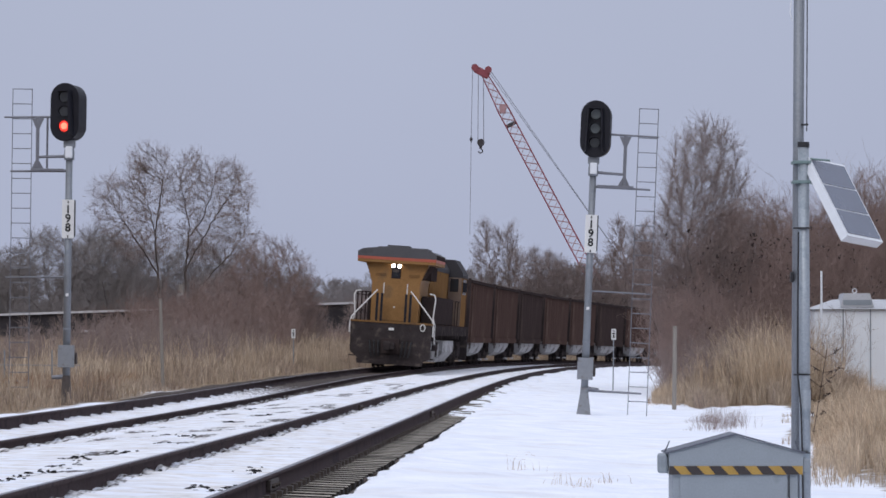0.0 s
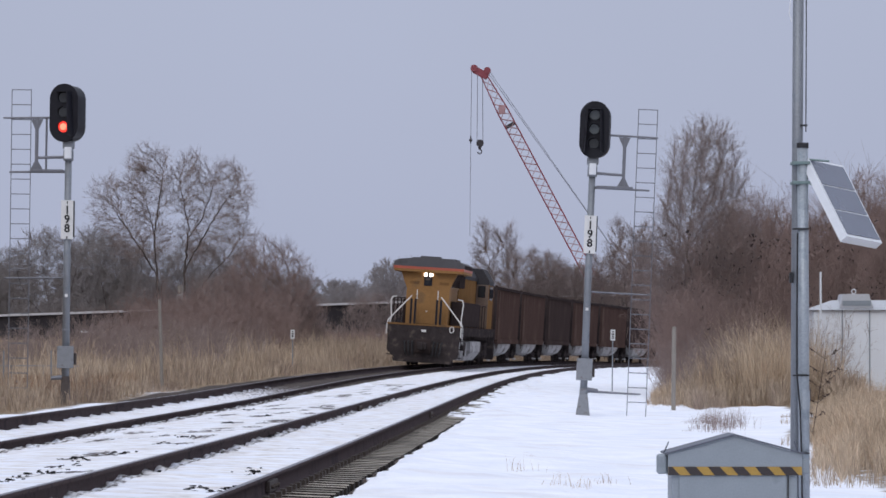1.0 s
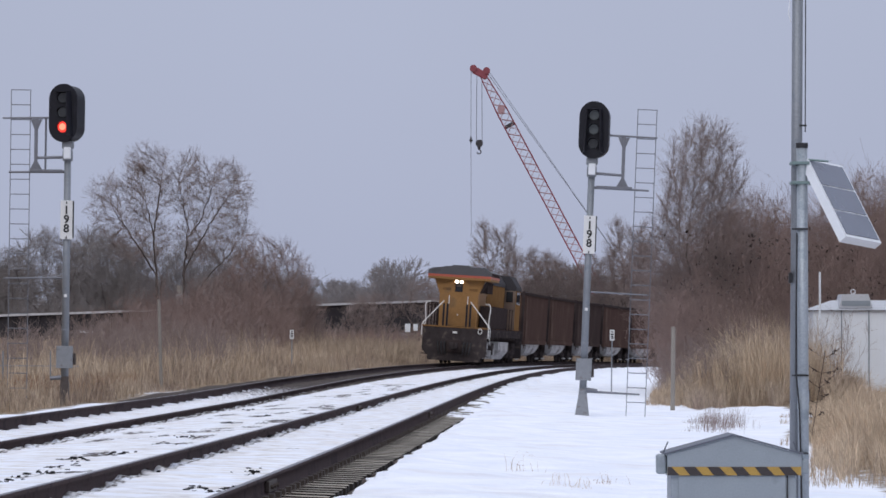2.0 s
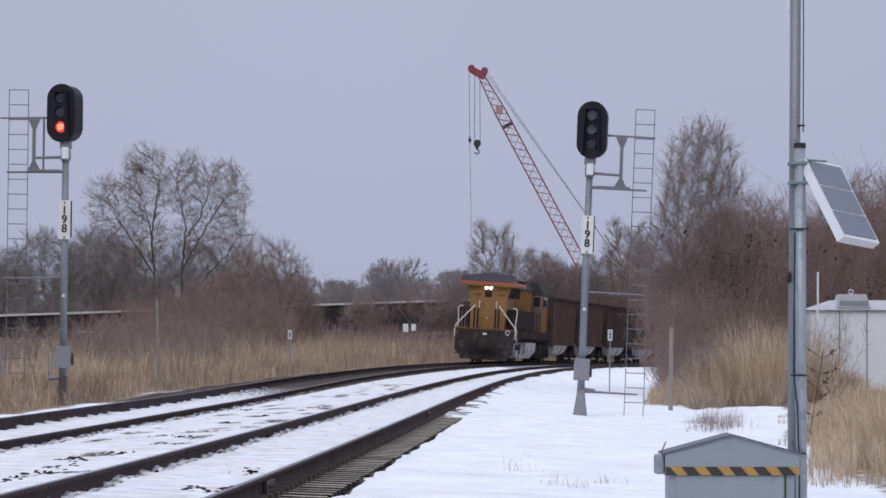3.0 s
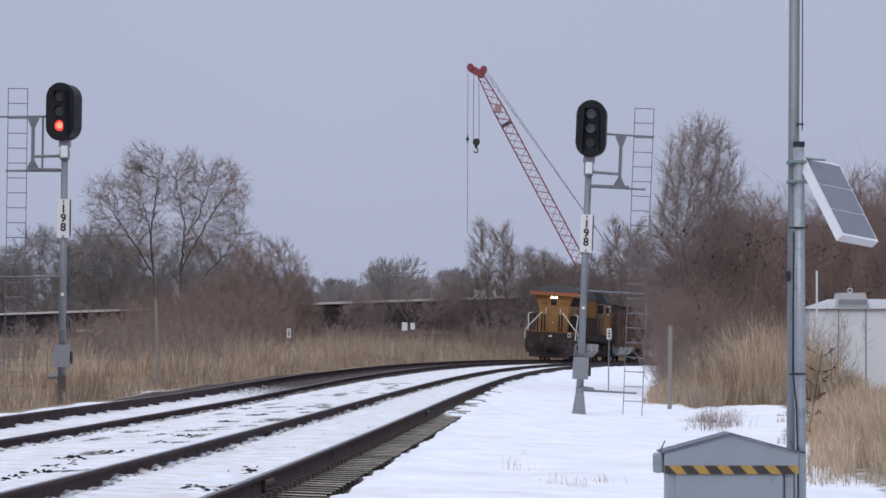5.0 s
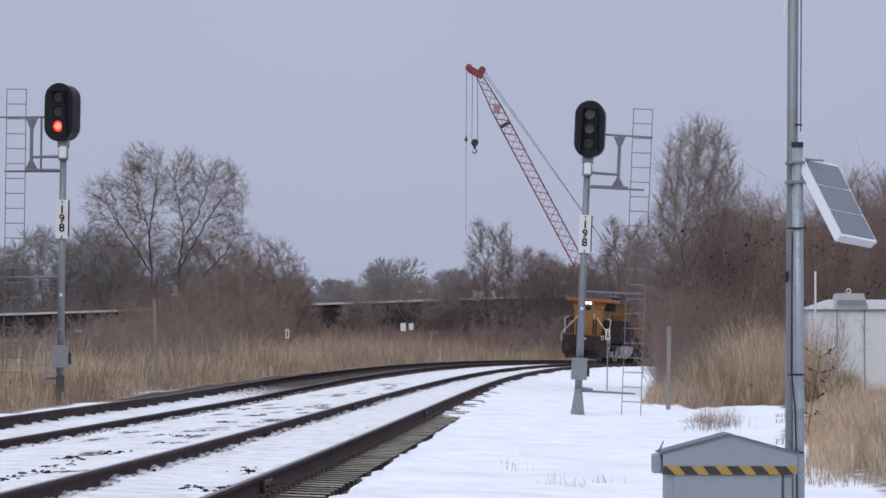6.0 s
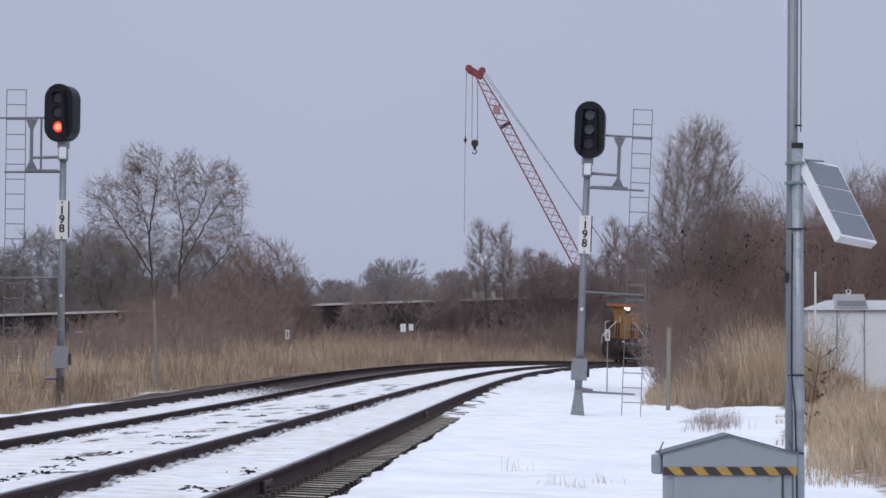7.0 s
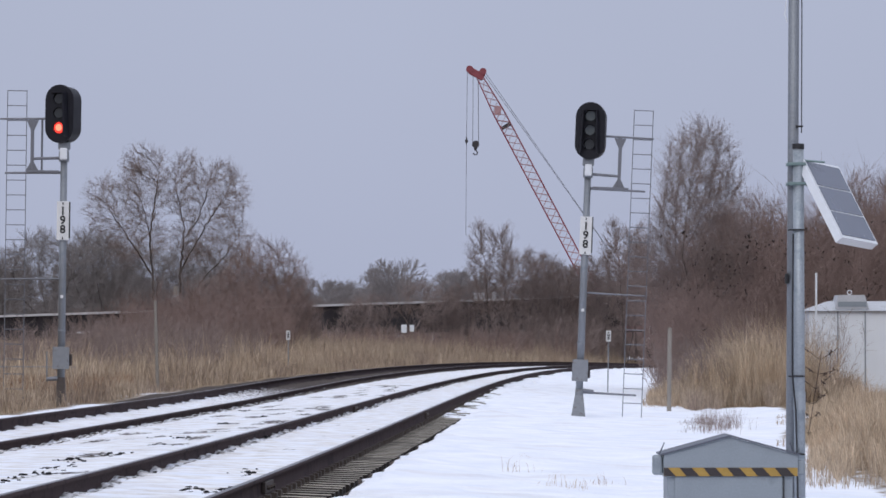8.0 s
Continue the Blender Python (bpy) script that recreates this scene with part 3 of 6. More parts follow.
def build_signal(label, at, side, yaw, lit, foot_mat, foot_wide, ladder_at, head_off):
    """A three-lamp signal on a mast with a number plate, a service ladder and brackets. side: +1, ladder on the right."""
    g = thing("railway_signal", label, "railway signal", "line-side signals", at)
    g_mast = part("mast", tube((0, 0, 0.35), (0, 0, 5.35), 0.078, 0.070, 14), GALV, g, smooth=True)
    f = foot_wide
    bm = bmesh.new()
    a = [bm.verts.new((x * f, y * f, -0.02)) for x, y in ((-1, -1), (1, -1), (1, 1), (-1, 1))]
    b = [bm.verts.new((x * 0.085, y * 0.085, 0.50)) for x, y in ((-1, -1), (1, -1), (1, 1), (-1, 1))]
    for i in range(4):
        bm.faces.new((a[i], a[(i + 1) % 4], b[(i + 1) % 4], b[i]))
    bm.faces.new(b)
    bm_tube(bm, (0, 0, 0.3), (0, 0, 0.62), 0.086, 0.086, 12)
    bm_box(bm, -f - 0.03, f + 0.03, -f - 0.03, f + 0.03, -0.04, 0.015)
    part("mast_foot", bm, foot_mat, g)
    jb = part("junction_box", box(-0.16, 0.15, -0.10, 0.16, 0.80, 1.24, 0.012), CONCRETE, g)
    part("box_lid", box(-0.172, 0.162, -0.118, -0.098, 0.79, 1.25, 0.006), CONCRETE, jb)
    part("conduit", tube((0.19, 0.05, 0.86), (0.19, 0.05, 1.10), 0.03, 0.03, 8), FOOT_BROWN, jb)
    part("lug", tube((side * 0.04, 0, 0.60), (side * 0.30, 0, 0.58), 0.05, 0.04, 8), LADDER_GREY, g)
    # number plate
    plate = part("number_plate", box(-0.125, 0.125, -0.105, -0.088, 3.46, 4.26, 0.004), SIGN_WHITE, g, "white upright plate with black figures 198")
    part("plate_backing", box(0.122, 0.150, -0.10, -0.02, 3.50, 4.25), SIGN_BLACK, plate)
    for ch, zz in (("1", 4.055), ("9", 3.865), ("8", 3.675)):
        sign_text(ch, 0.235, SIGN_BLACK, plate, pose(0.0, -0.108, zz, 90))
    part("bolt", box(-0.012, 0.012, -0.112, -0.104, 4.19, 4.24), SIGN_BLACK, plate)
    part("bolt", box(-0.012, 0.012, -0.112, -0.104, 3.47, 3.52), SIGN_BLACK, plate)
    # neck
    part("neck", box(-0.10, 0.10, -0.10, 0.10, 5.08, 5.30, 0.02), GALV, g)
    part("terminal_box", box(-0.075, 0.075, -0.17, -0.08, 5.12, 5.36, 0.02), PANEL_FRAME, g)
    bm = bmesh.new()
    bm_box(bm, -0.12, 0.12, -0.09, 0.13, 5.33, 5.50, 0.03)
    bm_tube(bm, (0, 0, 5.2), (0, 0, 5.4), 0.09, 0.09, 10)
    part("head_bracket", bm, GALV, g)
    # head: backboard, case behind it, hoods and lenses
    head_z = 6.07
    turn = pose(head_off, 0, head_z, 0, 0, yaw)
    head = part("signal_head", oval(bmesh.new(), 0.315, 0.605, -0.17, -0.14), SIGNAL_BLACK, g, "black oblong backboard with three lamps", )
    head.matrix_basis = turn
    part("case", oval(bmesh.new(), 0.29, 0.58, -0.14, 0.32), SIGNAL_BLACK, head)
    shroud = bmesh.new()
    for sx in ((-1, 1) if lit < 0 else (1,)):
        vs = [shroud.verts.new(v) for v in ((sx * 0.155, -0.17, 0.44), (sx * 0.125, -0.36, 0.42), (sx * 0.155, -0.36, -0.46), (sx * 0.21, -0.17, -0.5),
                                            (sx * 0.172, -0.17, 0.44), (sx * 0.142, -0.36, 0.42), (sx * 0.172, -0.36, -0.46), (sx * 0.227, -0.17, -0.5))]
        for q in ((0, 1, 2, 3), (7, 6, 5, 4), (0, 4, 5, 1), (1, 5, 6, 2), (2, 6, 7, 3), (3, 7, 4, 0)):
            shroud.faces.new([vs[i] for i in q])
    bm_box(shroud, -0.16, 0.16, -0.36, -0.17, 0.425, 0.445)
    bmesh.ops.recalc_face_normals(shroud, faces=shroud.faces[:])
    part("shroud", shroud, SIGNAL_BLACK, head)
    for i, zz in enumerate((0.31, 0.01, -0.29)):
        on = lit == i
        ln = part("lens", tube((0, -0.172, zz), (0, -0.195, zz), 0.115, 0.105, 20), LENS_RED if on else (LENS_DIM if (i == 2 or lit >= 0) else LENS_DARK), head,
                  "glowing red lens" if on else "dark unlit lens")
        if on:
            part("lamp_core", tube((0, -0.196, zz), (0, -0.20, zz), 0.072, 0.06, 16), LENS_CORE, ln)
        h = part("hood", hood(0.125, 0.17 if lit < 0 else 0.07), SIGNAL_BLACK, head)
        h.matrix_basis = pose(0, -0.172, zz)
    # ladder and its brackets
    sd = side
    lx0, lx1 = sd * (ladder_at - 0.2), sd * (ladder_at + 0.2)
    lad = thing("ladder", "grey steel service ladder", "", "", None)
    lad.parent = g
    for lx in (lx0, lx1):
        part("stile", tube((lx + sd * 0.0, 0.05, 0.02), (lx, 0.05, 6.56), 0.0085, 0.0085, 6), LADDER_GREY, lad)
    for i in range(22):
        zz = 0.06 + 0.309 * i
        part("rung", tube((lx0, 0.05, zz), (lx1, 0.05, zz), 0.0105, 0.0105, 6), LADDER_GREY, lad)
    for zz, reach, r in ((5.98, 1.36, 0.026), (4.86, 1.22, 0.030), (2.66, 1.30, 0.018), (0.56, 1.20, 0.026))[:4 if sd > 0 else 3]:
        part("ladder_bracket", tube((sd * 0.06, 0.03, zz), (sd * reach, 0.03, zz - 0.02), r, r * 0.7, 8), LADDER_GREY, g)
    st = bmesh.new()
    bm_box(st, sd * 0.66 - 0.035, sd * 0.66 + 0.035, -0.03, 0.03, 4.88, 5.96, 0.01)
    for zz, dz in ((4.90, 0.16), (5.94, -0.20)):
        vs = [st.verts.new(v) for v in ((sd * 0.53, -0.02, zz), (sd * 0.78, -0.02, zz), (sd * 0.70, -0.02, zz + dz), (sd * 0.62, -0.02, zz + dz),
                                        (sd * 0.53, 0.02, zz), (sd * 0.78, 0.02, zz), (sd * 0.70, 0.02, zz + dz), (sd * 0.62, 0.02, zz + dz))]
        for q in ((0, 1, 2, 3), (7, 6, 5, 4), (0, 4, 5, 1), (1, 5, 6, 2), (2, 6, 7, 3), (3, 7, 4, 0)):
            st.faces.new([vs[i] for i in q])
    bmesh.ops.recalc_face_normals(st, faces=st.faces[:])
    part("strut", st, LADDER_GREY, g)
    part("brace", tube((sd * 0.08, 0, 5.16), (sd * 0.66, 0, 5.14), 0.032, 0.028, 8), LADDER_GREY, g)
    if side < 0:
        part("strut", tube((sd * 0.46, 0, 4.9), (sd * 0.46, 0, 5.95), 0.022, 0.022, 8), LADDER_GREY, g)
    part("platform", box(min(sd * 0.10, sd * 0.78), max(sd * 0.10, sd * 0.86), -0.10, 0.12, 4.845, 4.90, 0.008), LADDER_GREY, g)
    for zz in (0.95, 2.3, 4.6):
        part("band", tube((0, 0, zz + 0.62), (0, 0, zz + 0.66), 0.082, 0.082, 12), GALV, g)
    part("tag", box(-0.03, 0.03, -0.086, -0.078, 2.26, 2.32), SIGN_WHITE, g)
    return g


SIG_Y = 84.1
signal_right = build_signal("grey steel mast signal, all lamps dark, leaning slightly, on snow", pose(2.955, SIG_Y, -0.26, 0, 2.35, 0), 1, -9, -1, CONCRETE, 0.155, 1.13, 0.03)
signal_left = build_signal("grey steel mast signal showing a red lamp, in dry grass", pose(-7.80, 82.6, ground_z(-7.80, 82.6) - 0.02, 0, 0.65, 0), -1, -17, 2, FOOT_BROWN, 0.10, 0.99, -0.045)


# ------------------------------------------------------------ grey case, its pole and the solar panel
def build_case():
    g = thing("equipment_case", "grey sheet-steel equipment case with gabled lid and warning stripe", "equipment box", at=pose(2.632, 36.0, 0, 0, 0, 0))
    z0 = ground_z(2.63, 36.0) - 0.05
    body = part("body", box(-0.565, 0.565, -0.02, 0.62, z0, 0.15, 0.008), CASE_GREY, g)
    part("door", box(-0.50, 0.47, -0.034, -0.022, z0 + 0.06, 0.045, 0.006), CASE_GREY, body)
    part("hinge_strip", box(0.478, 0.488, -0.036, -0.022, z0 + 0.05, 0.05), SIGN_BLACK, body)
    for k in range(6):
        part("rivet", tube((-0.488, -0.022, 0.03 - 0.035 * k), (-0.488, -0.03, 0.03 - 0.035 * k), 0.005, 0.004, 6), PANEL_FRAME, body)
    lid = part("lid", extrude_y([(-0.60, 0.045), (0.61, 0.045), (0.61, 0.235), (0.0, 0.400), (-0.60, 0.235)], -0.05, 0.66), CASE_GREY, g, "gabled grey lid")
    part("roof_sheet", extrude_y([(-0.628, 0.232), (0.0, 0.402), (0.63, 0.232), (0.63, 0.246), (0.0, 0.418), (-0.628, 0.246)], -0.075, 0.68), CASE_EDGE, lid)
    part("hasp_box", box(-0.695, -0.605, -0.02, 0.14, 0.055, 0.235, 0.022), CASE_GREY, g)
    part("hasp_box", box(0.60, 0.68, -0.02, 0.14, 0.055, 0.19, 0.02), CASE_GREY, g)
    part("lift_lug", tube((-0.63, 0.1, 0.24), (-0.585, 0.1, 0.345), 0.008, 0.006, 6), CASE_EDGE, g)
    part("lift_lug", tube((0.585, 0.1, 0.24), (0.55, 0.1, 0.345), 0.008, 0.006, 6), CASE_EDGE, g)
    # slanted warning stripe
    strip = part("warning_strip", box(-0.598, 0.605, -0.0535, -0.0505, 0.045, 0.122), TAPE_YELLOW, g, "yellow and black slanted stripes")
    part("black_stripe", extrude_y([(-0.597, 0.1215), (-0.563, 0.1215), (-0.490, 0.0455), (-0.597, 0.0455)], -0.0575, -0.054), TAPE_BLACK, strip)
    for k in range(5):
        x0 = -0.4557 + 0.214 * k
        part("black_stripe", extrude_y([(x0, 0.1215), (x0 + 0.107, 0.1215), (x0 + 0.178, 0.0455), (x0 + 0.061, 0.0455)], -0.0575, -0.054), TAPE_BLACK, strip)
    return g


build_case()


def build_pole():
    gx, gy = 3.432, 38.6
    g = thing("antenna_mast", "tall galvanised pipe mast with a second pipe, cables and solar panel", "mast", at=pose(gx, gy, 0))
    z0 = ground_z(gx, gy) - 0.1
    part("tall_pipe", tube((-0.02, 0.0, z0), (0.032, 0.0, 6.2), 0.054, 0.052, 16), GALV, g, "tall dull grey pipe", True)
    short = part("short_pipe", tube((0.055, -0.14, z0), (0.045, -0.14, 3.13), 0.053, 0.053, 16), GALV_LIGHT, g, "bright galvanised pipe", True)
    part("cap", tube((0.045, -0.14, 3.12), (0.045, -0.14, 3.17), 0.058, 0.058, 14), CABLE, short)
    part("coupling", tube((0.052, -0.14, 0.60), (0.052, -0.14, 0.78), 0.058, 0.058, 14), GALV_LIGHT, short)
    for zz in (2.33, 0.92, 0.17):
        part("strap", tube((0.04, -0.14, zz), (0.04, -0.14, zz + 0.018), 0.060, 0.060, 14), CABLE, short)
        part("strap_tail", box(-0.06, 0.1, -0.206, -0.195, zz, zz + 0.015), CABLE, short)
    part("cable", pipe_run([(-0.01, -0.205, 2.3), (-0.018, -0.205, 1.6), (-0.022, -0.205, 0.95), (0.01, -0.205, 0.6), (0.02, -0.205, 0.2), (0.03, -0.21, z0)], 0.009, 6), CABLE, g, "thick black cable")
    part("antenna_wire", pipe_run([(0.085, -0.05, 3.28), (0.092, -0.05, 4.4), (0.082, -0.05, 6.2)], 0.006, 6), CABLE, g)
    part("wire_clip", box(0.03, 0.10, -0.06, -0.03, 3.335, 3.352), CABLE, g)
    part("cable_loop", pipe_run([(-0.05, -0.04, 4.35), (-0.075, -0.05, 4.43), (-0.06, -0.05, 4.55), (-0.04, -0.05, 4.7)], 0.006, 6), PANEL_FRAME, g)
    part("latch", box(-0.075, -0.045, -0.08, 0.0, 1.82, 1.92, 0.006), CABLE, g)
    for zz in (2.97, 2.78):
        part("clamp", box(-0.06, 0.115, -0.20, 0.06, zz - 0.010, zz + 0.02, 0.006), VERDIGRIS, g)
    part("panel_arm", pipe_run([(0.08, -0.14, 3.01), (0.30, -0.16, 2.99)], 0.012, 6), VERDIGRIS, g)
    part("panel_arm", pipe_run([(0.08, -0.14, 2.80), (0.24, -0.05, 2.72)], 0.012, 6), VERDIGRIS, g)
    # solar panel, tilted and turned away from the pole
    c0 = Vector((0.090, -0.16, 3.022))      # upper near corner of the thick edge
    across = Vector((0.385, 0.42, -0.055))  # along the top edge
    down = Vector((0.325, -0.50, -0.768))   # along the side edge
    nrm = across.cross(down).normalized()
    if nrm.y > 0:
        nrm = -nrm

    def slab(u0, u1, v0, v1, d0, d1):
        bm = bmesh.new()
        vs = [bm.verts.new(c0 + across * u + down * v + nrm * d) for u in (u0, u1) for v in (v0, v1) for d in (d0, d1)]
        for q in ((0, 1, 3, 2), (4, 6, 7, 5), (0, 4, 5, 1), (2, 3, 7, 6), (0, 2, 6, 4), (1, 5, 7, 3)):
            bm.faces.new([vs[i] for i in q])
        bmesh.ops.recalc_face_normals(bm, faces=bm.faces[:])
        return bm
    panel = part("solar_panel", slab(0.0, 1.0, 0.0, 1.0, -0.09, 0.0), PANEL_FRAME, g, "white-framed solar panel with three dark fields")
    for k in range(3):
        part("cell_field", slab(0.045, 0.965, 0.03 + 0.318 * k, 0.03 + 0.300 * (k + 1) + 0.018 * k, 0.002, 0.006), PV_CELL, panel)
    return g


build_pole()


# ------------------------------------------------------------ white equipment house, posts and markers
def build_house():
    x0, y0 = 10.05, 108.0
    z0 = ground_z(11.3, 108.0) - 0.1
    g = thing("equipment_house", "white-painted sheet-metal equipment house with hipped roof", "equipment house", at=pose(x0, y0, 0, 0, 0, 0))
    wall = part("wall", box(0.0, 3.2, 0.0, 2.4, z0, 2.25, 0.01), WHITE_PAINT, g)
    for k in range(5):
        part("seam", box(0.02 + 0.74 * k, 0.05 + 0.74 * k, -0.025, -0.002, z0, 2.24), CASE_GREY if k in (1, 2) else WHITE_PAINT, wall)
    bm = bmesh.new()
    a = [bm.verts.new(v) for v in ((-0.10, -0.12, 2.25), (3.3, -0.12, 2.25), (3.3, 2.5, 2.25), (-0.10, 2.5, 2.25))]
    b = [bm.verts.new(v) for v in ((0.62, 0.75, 2.52), (2.6, 0.75, 2.52), (2.6, 1.6, 2.52), (0.62, 1.6, 2.52))]
    for i in range(4):
        bm.faces.new((a[i], a[(i + 1) % 4], b[(i + 1) % 4], b[i]))
    bm.faces.new(b)
    bm.faces.new(a[::-1])
    roof = part("roof", bm, ROOF_PAINT, g)
    part("vent", extrude_y([(0.70, 2.30), (1.62, 2.30), (1.50, 2.68), (0.80, 2.68)], -0.02, 1.2), ROOF_PAINT, roof, "white roof vent")
    part("vent_louvre", box(0.78, 1.55, -0.04, -0.025, 2.36, 2.50), CASE_GREY, roof)
    rg = bmesh.new()
    for k in range(10):
        t0, t1 = math.pi * 2 * k / 10, math.pi * 2 * (k + 1) / 10
        bm_tube(rg, (1.13 + 0.06 * math.cos(t0), 0.4, 2.75 + 0.06 * math.sin(t0)), (1.13 + 0.06 * math.cos(t1), 0.4, 2.75 + 0.06 * math.sin(t1)), 0.012, 0.012, 6)
    part("lifting_ring", rg, PANEL_FRAME, roof)
    return g


build_house()
vent_pipe = tagged(part("vent_pipe", tube((10.10, 106.5, ground_z(10.1, 106.5)), (10.10, 106.5, 3.25), 0.028, 0.028, 8), WHITE_PAINT),
                   "thin white upright pipe beside the equipment house", "pipe")


def build_marker(label, x, y, top, lean):
    z0 = ground_z(x, y) - 0.05
    g = thing("line_marker", label, "marker post", "line-side markers", pose(x, y, z0, 0, lean, 0))
    h = top - z0
    part("post", box(-0.018, 0.018, -0.012, 0.012, 0, h - 0.05), GALV, g)
    pl = part("plate", box(-0.075, 0.075, -0.028, -0.012, h - 0.34, h, 0.006), SIGN_WHITE, g)
    for k, (a, b) in enumerate(((0.05, 0.035), (0.12, 0.05), (0.19, 0.05), (0.25, 0.03))):
        part("bar", box(-0.03 - 0.01 * (k % 2), 0.03 + 0.01 * (k % 2), -0.034, -0.029, h - a - b, h - a), SIGN_BLACK, pl)
    return g


build_marker("small white marker plate on a thin steel post in dry grass", -5.62, 150.0, 1.92, 0)
build_marker("small white marker plate on a thin steel post in snow", 5.32, 125.0, 1.80, 0.8)


def build_post(label, x, y, top, r, lean, mat):
    z0 = ground_z(x, y) - 0.1
    bm = tube((0, 0, 0), (0, 0, top - z0), r, r * 0.9, 9)
    ob = part("fence_post", bm, mat, None)
    ob.matrix_basis = pose(x, y, z0, 0, lean, 0)
    return tagged(ob, label, "post", "posts")


build_post("grey weathered post standing in dry grass", 5.50, 95.0, 1.72, 0.055, 0.6, WOOD_POST)
build_post("tall thin grey post in dry grass", -7.36, 105.0, 2.5, 0.046, -1.8, WOOD_POST)
for k, (px, pv) in enumerate(((-9.4, 96.0), (-10.6, 96.5))):
    build_post("thin steel fence post in russet grass", px, pv, 1.15, 0.02, 0, GALV)
wire = bmesh.new()
for zz in (0.42, 0.80):
    bm_tube(wire, (-13.5, 97.5, zz), (-8.7, 95.8, zz - 0.02), 0.010, 0.010, 5)
for k in range(12):
    bm_tube(wire, (-13.2 + 0.4 * k, 97.4 - 0.14 * k, 0.0), (-13.2 + 0.4 * k, 97.4 - 0.14 * k, 0.8), 0.005, 0.005, 4)
tagged(part("wire_fence", wire, GALV), "low wire fence in russet grass", "fence")


# ------------------------------------------------------------ train
def wheelset(parent, y, r, half=0.80):
    """Two wheels on an axle, turning about x, at the distance y."""
    ws = thing("wheelset", "dark steel wheels on their axle", "", "", None)
    ws.parent = parent
    ws.matrix_basis = pose(0, y, r)
    part("axle", tube((-half, 0, 0), (half, 0, 0), 0.08, 0.08, 8), LOCO_BLACK, ws)
    for sx in (-1, 1):
        bm = bmesh.new()
        bm_tube(bm, (sx * (half - 0.12), 0, 0), (sx * half, 0, 0), r, r * 0.985, 24)
        bm_tube(bm, (sx * half, 0, 0), (sx * (half + 0.05), 0, 0), 0.16, 0.13, 10)
        for k in range(3):
            a = 2.094 * k
            bm_box(bm, sx * half - 0.01, sx * half + 0.02, 0.3 * math.cos(a) - 0.04, 0.3 * math.cos(a) + 0.04, 0.3 * math.sin(a) - 0.04, 0.3 * math.sin(a) + 0.04)
        part("wheel", bm, LOCO_BLACK, ws)
    return ws


def build_loco():
    g = thing("locomotive", "gold and grey freight locomotive with lit headlights, rear end", "locomotive")
    # rear pilot plate with cut lower corners, coupler, hoses and steps
    pil = part("pilot", extrude_y([(-1.50, 0.62), (-1.15, 0.30), (1.15, 0.30), (1.46, 0.42), (1.50, 1.72), (-1.50, 1.72)], 0.0, 0.35), LOCO_BLACK, g, "grimy black end plate")
    bm = bmesh.new()
    bm_box(bm, -0.16, 0.16, -0.62, 0.05, 0.72, 1.02, 0.03)
    bm_box(bm, -0.20, 0.06, -0.80, -0.55, 0.70, 1.04, 0.05)
    bm_box(bm, 0.06, 0.2, -0.78, -0.6, 0.74, 1.0, 0.04)
    part("coupler", bm, LOCO_BLACK, g)
    part("drawbar_pocket", box(-0.34, 0.34, -0.08, 0.0, 0.56, 1.16, 0.03), LOCO_DARK, pil)
    for hx in (-0.78, -0.62, -0.46, 0.46, 0.62, 0.78):
        part("air_hose", pipe_run([(hx, -0.04, 1.05), (hx * 0.97, -0.16, 0.95), (hx * 0.92, -0.18, 0.62), (hx * 0.86, -0.12, 0.46)], 0.03, 6), CABLE, pil)
    part("cable_socket", box(-0.10, 0.10, -0.06, 0.0, 1.46, 1.56, 0.01), RAIL_WHITE, pil)
    for sx in (-1, 1):
        part("cable_socket", box(sx * 0.72 - 0.04, sx * 0.72 + 0.04, -0.05, 0.0, 1.46, 1.58, 0.01), LOCO_DARK, pil)
        st = bmesh.new()
        for zz in (0.42, 0.78, 1.14, 1.48):
            bm_box(st, sx * 1.36 - 0.2, sx * 1.36 + 0.2, 0.30, 0.85, zz, zz + 0.04)
        bm_box(st, sx * 1.15 - 0.02, sx * 1.15 + 0.02, 0.3, 0.85, 0.4, 1.7)
        part("steps", st, LOCO_BLACK, g)
    part("snow_plough_lip", extrude_y([(-1.2, 0.16), (1.2, 0.16), (1.25, 0.34), (-1.25, 0.34)], -0.06, 0.08), LOCO_BLACK, pil)
    # frame, deck
    part("frame", box(-1.2, 1.2, 0.3, 22.0, 1.20, 1.68), LOCO_BLACK, g)
    dk = part("deck", box(-1.54, 1.54, 0.02, 22.0, 1.68, 1.76), LOCO_DARK, g)
    part("deck_edge", box(-1.545, 1.545, -0.03, 0.018, 1.73, 1.80), LOCO_SHADE, dk, "gold strip along the deck edge")
    for sx in (-1, 1):
        part("side_sill", box(sx * 1.5 - 0.045, sx * 1.5 + 0.045, 0.9, 21.0, 1.36, 1.69), LOCO_BLACK, dk)
    # rear hood, flaring up to the radiator
    hood_p = [(-0.88, 1.76), (0.88, 1.76), (0.90, 3.30), (1.18, 4.04), (-1.18, 4.04), (-0.90, 3.30)]
    rear = part("rear_hood", extrude_y(hood_p, 0.95, 5.6), LOCO_YELLOW, g, "gold hood end, haze in its dull colour")
    part("door", box(-0.52, 0.45, 0.925, 0.945, 1.82, 3.45, 0.01), LOCO_YELLOW, rear)
    part("door_latch", tube((-0.02, 0.93, 2.35), (-0.02, 0.90, 2.35), 0.035, 0.03, 8), RAIL_WHITE, rear)
    # radiator wings: gold band, red stripe, grey roof
    rad = part("radiator_band", box(-1.46, 1.46, 0.62, 5.75, 4.02, 4.13, 0.01), LOCO_YELLOW, g, "gold band under the roof")
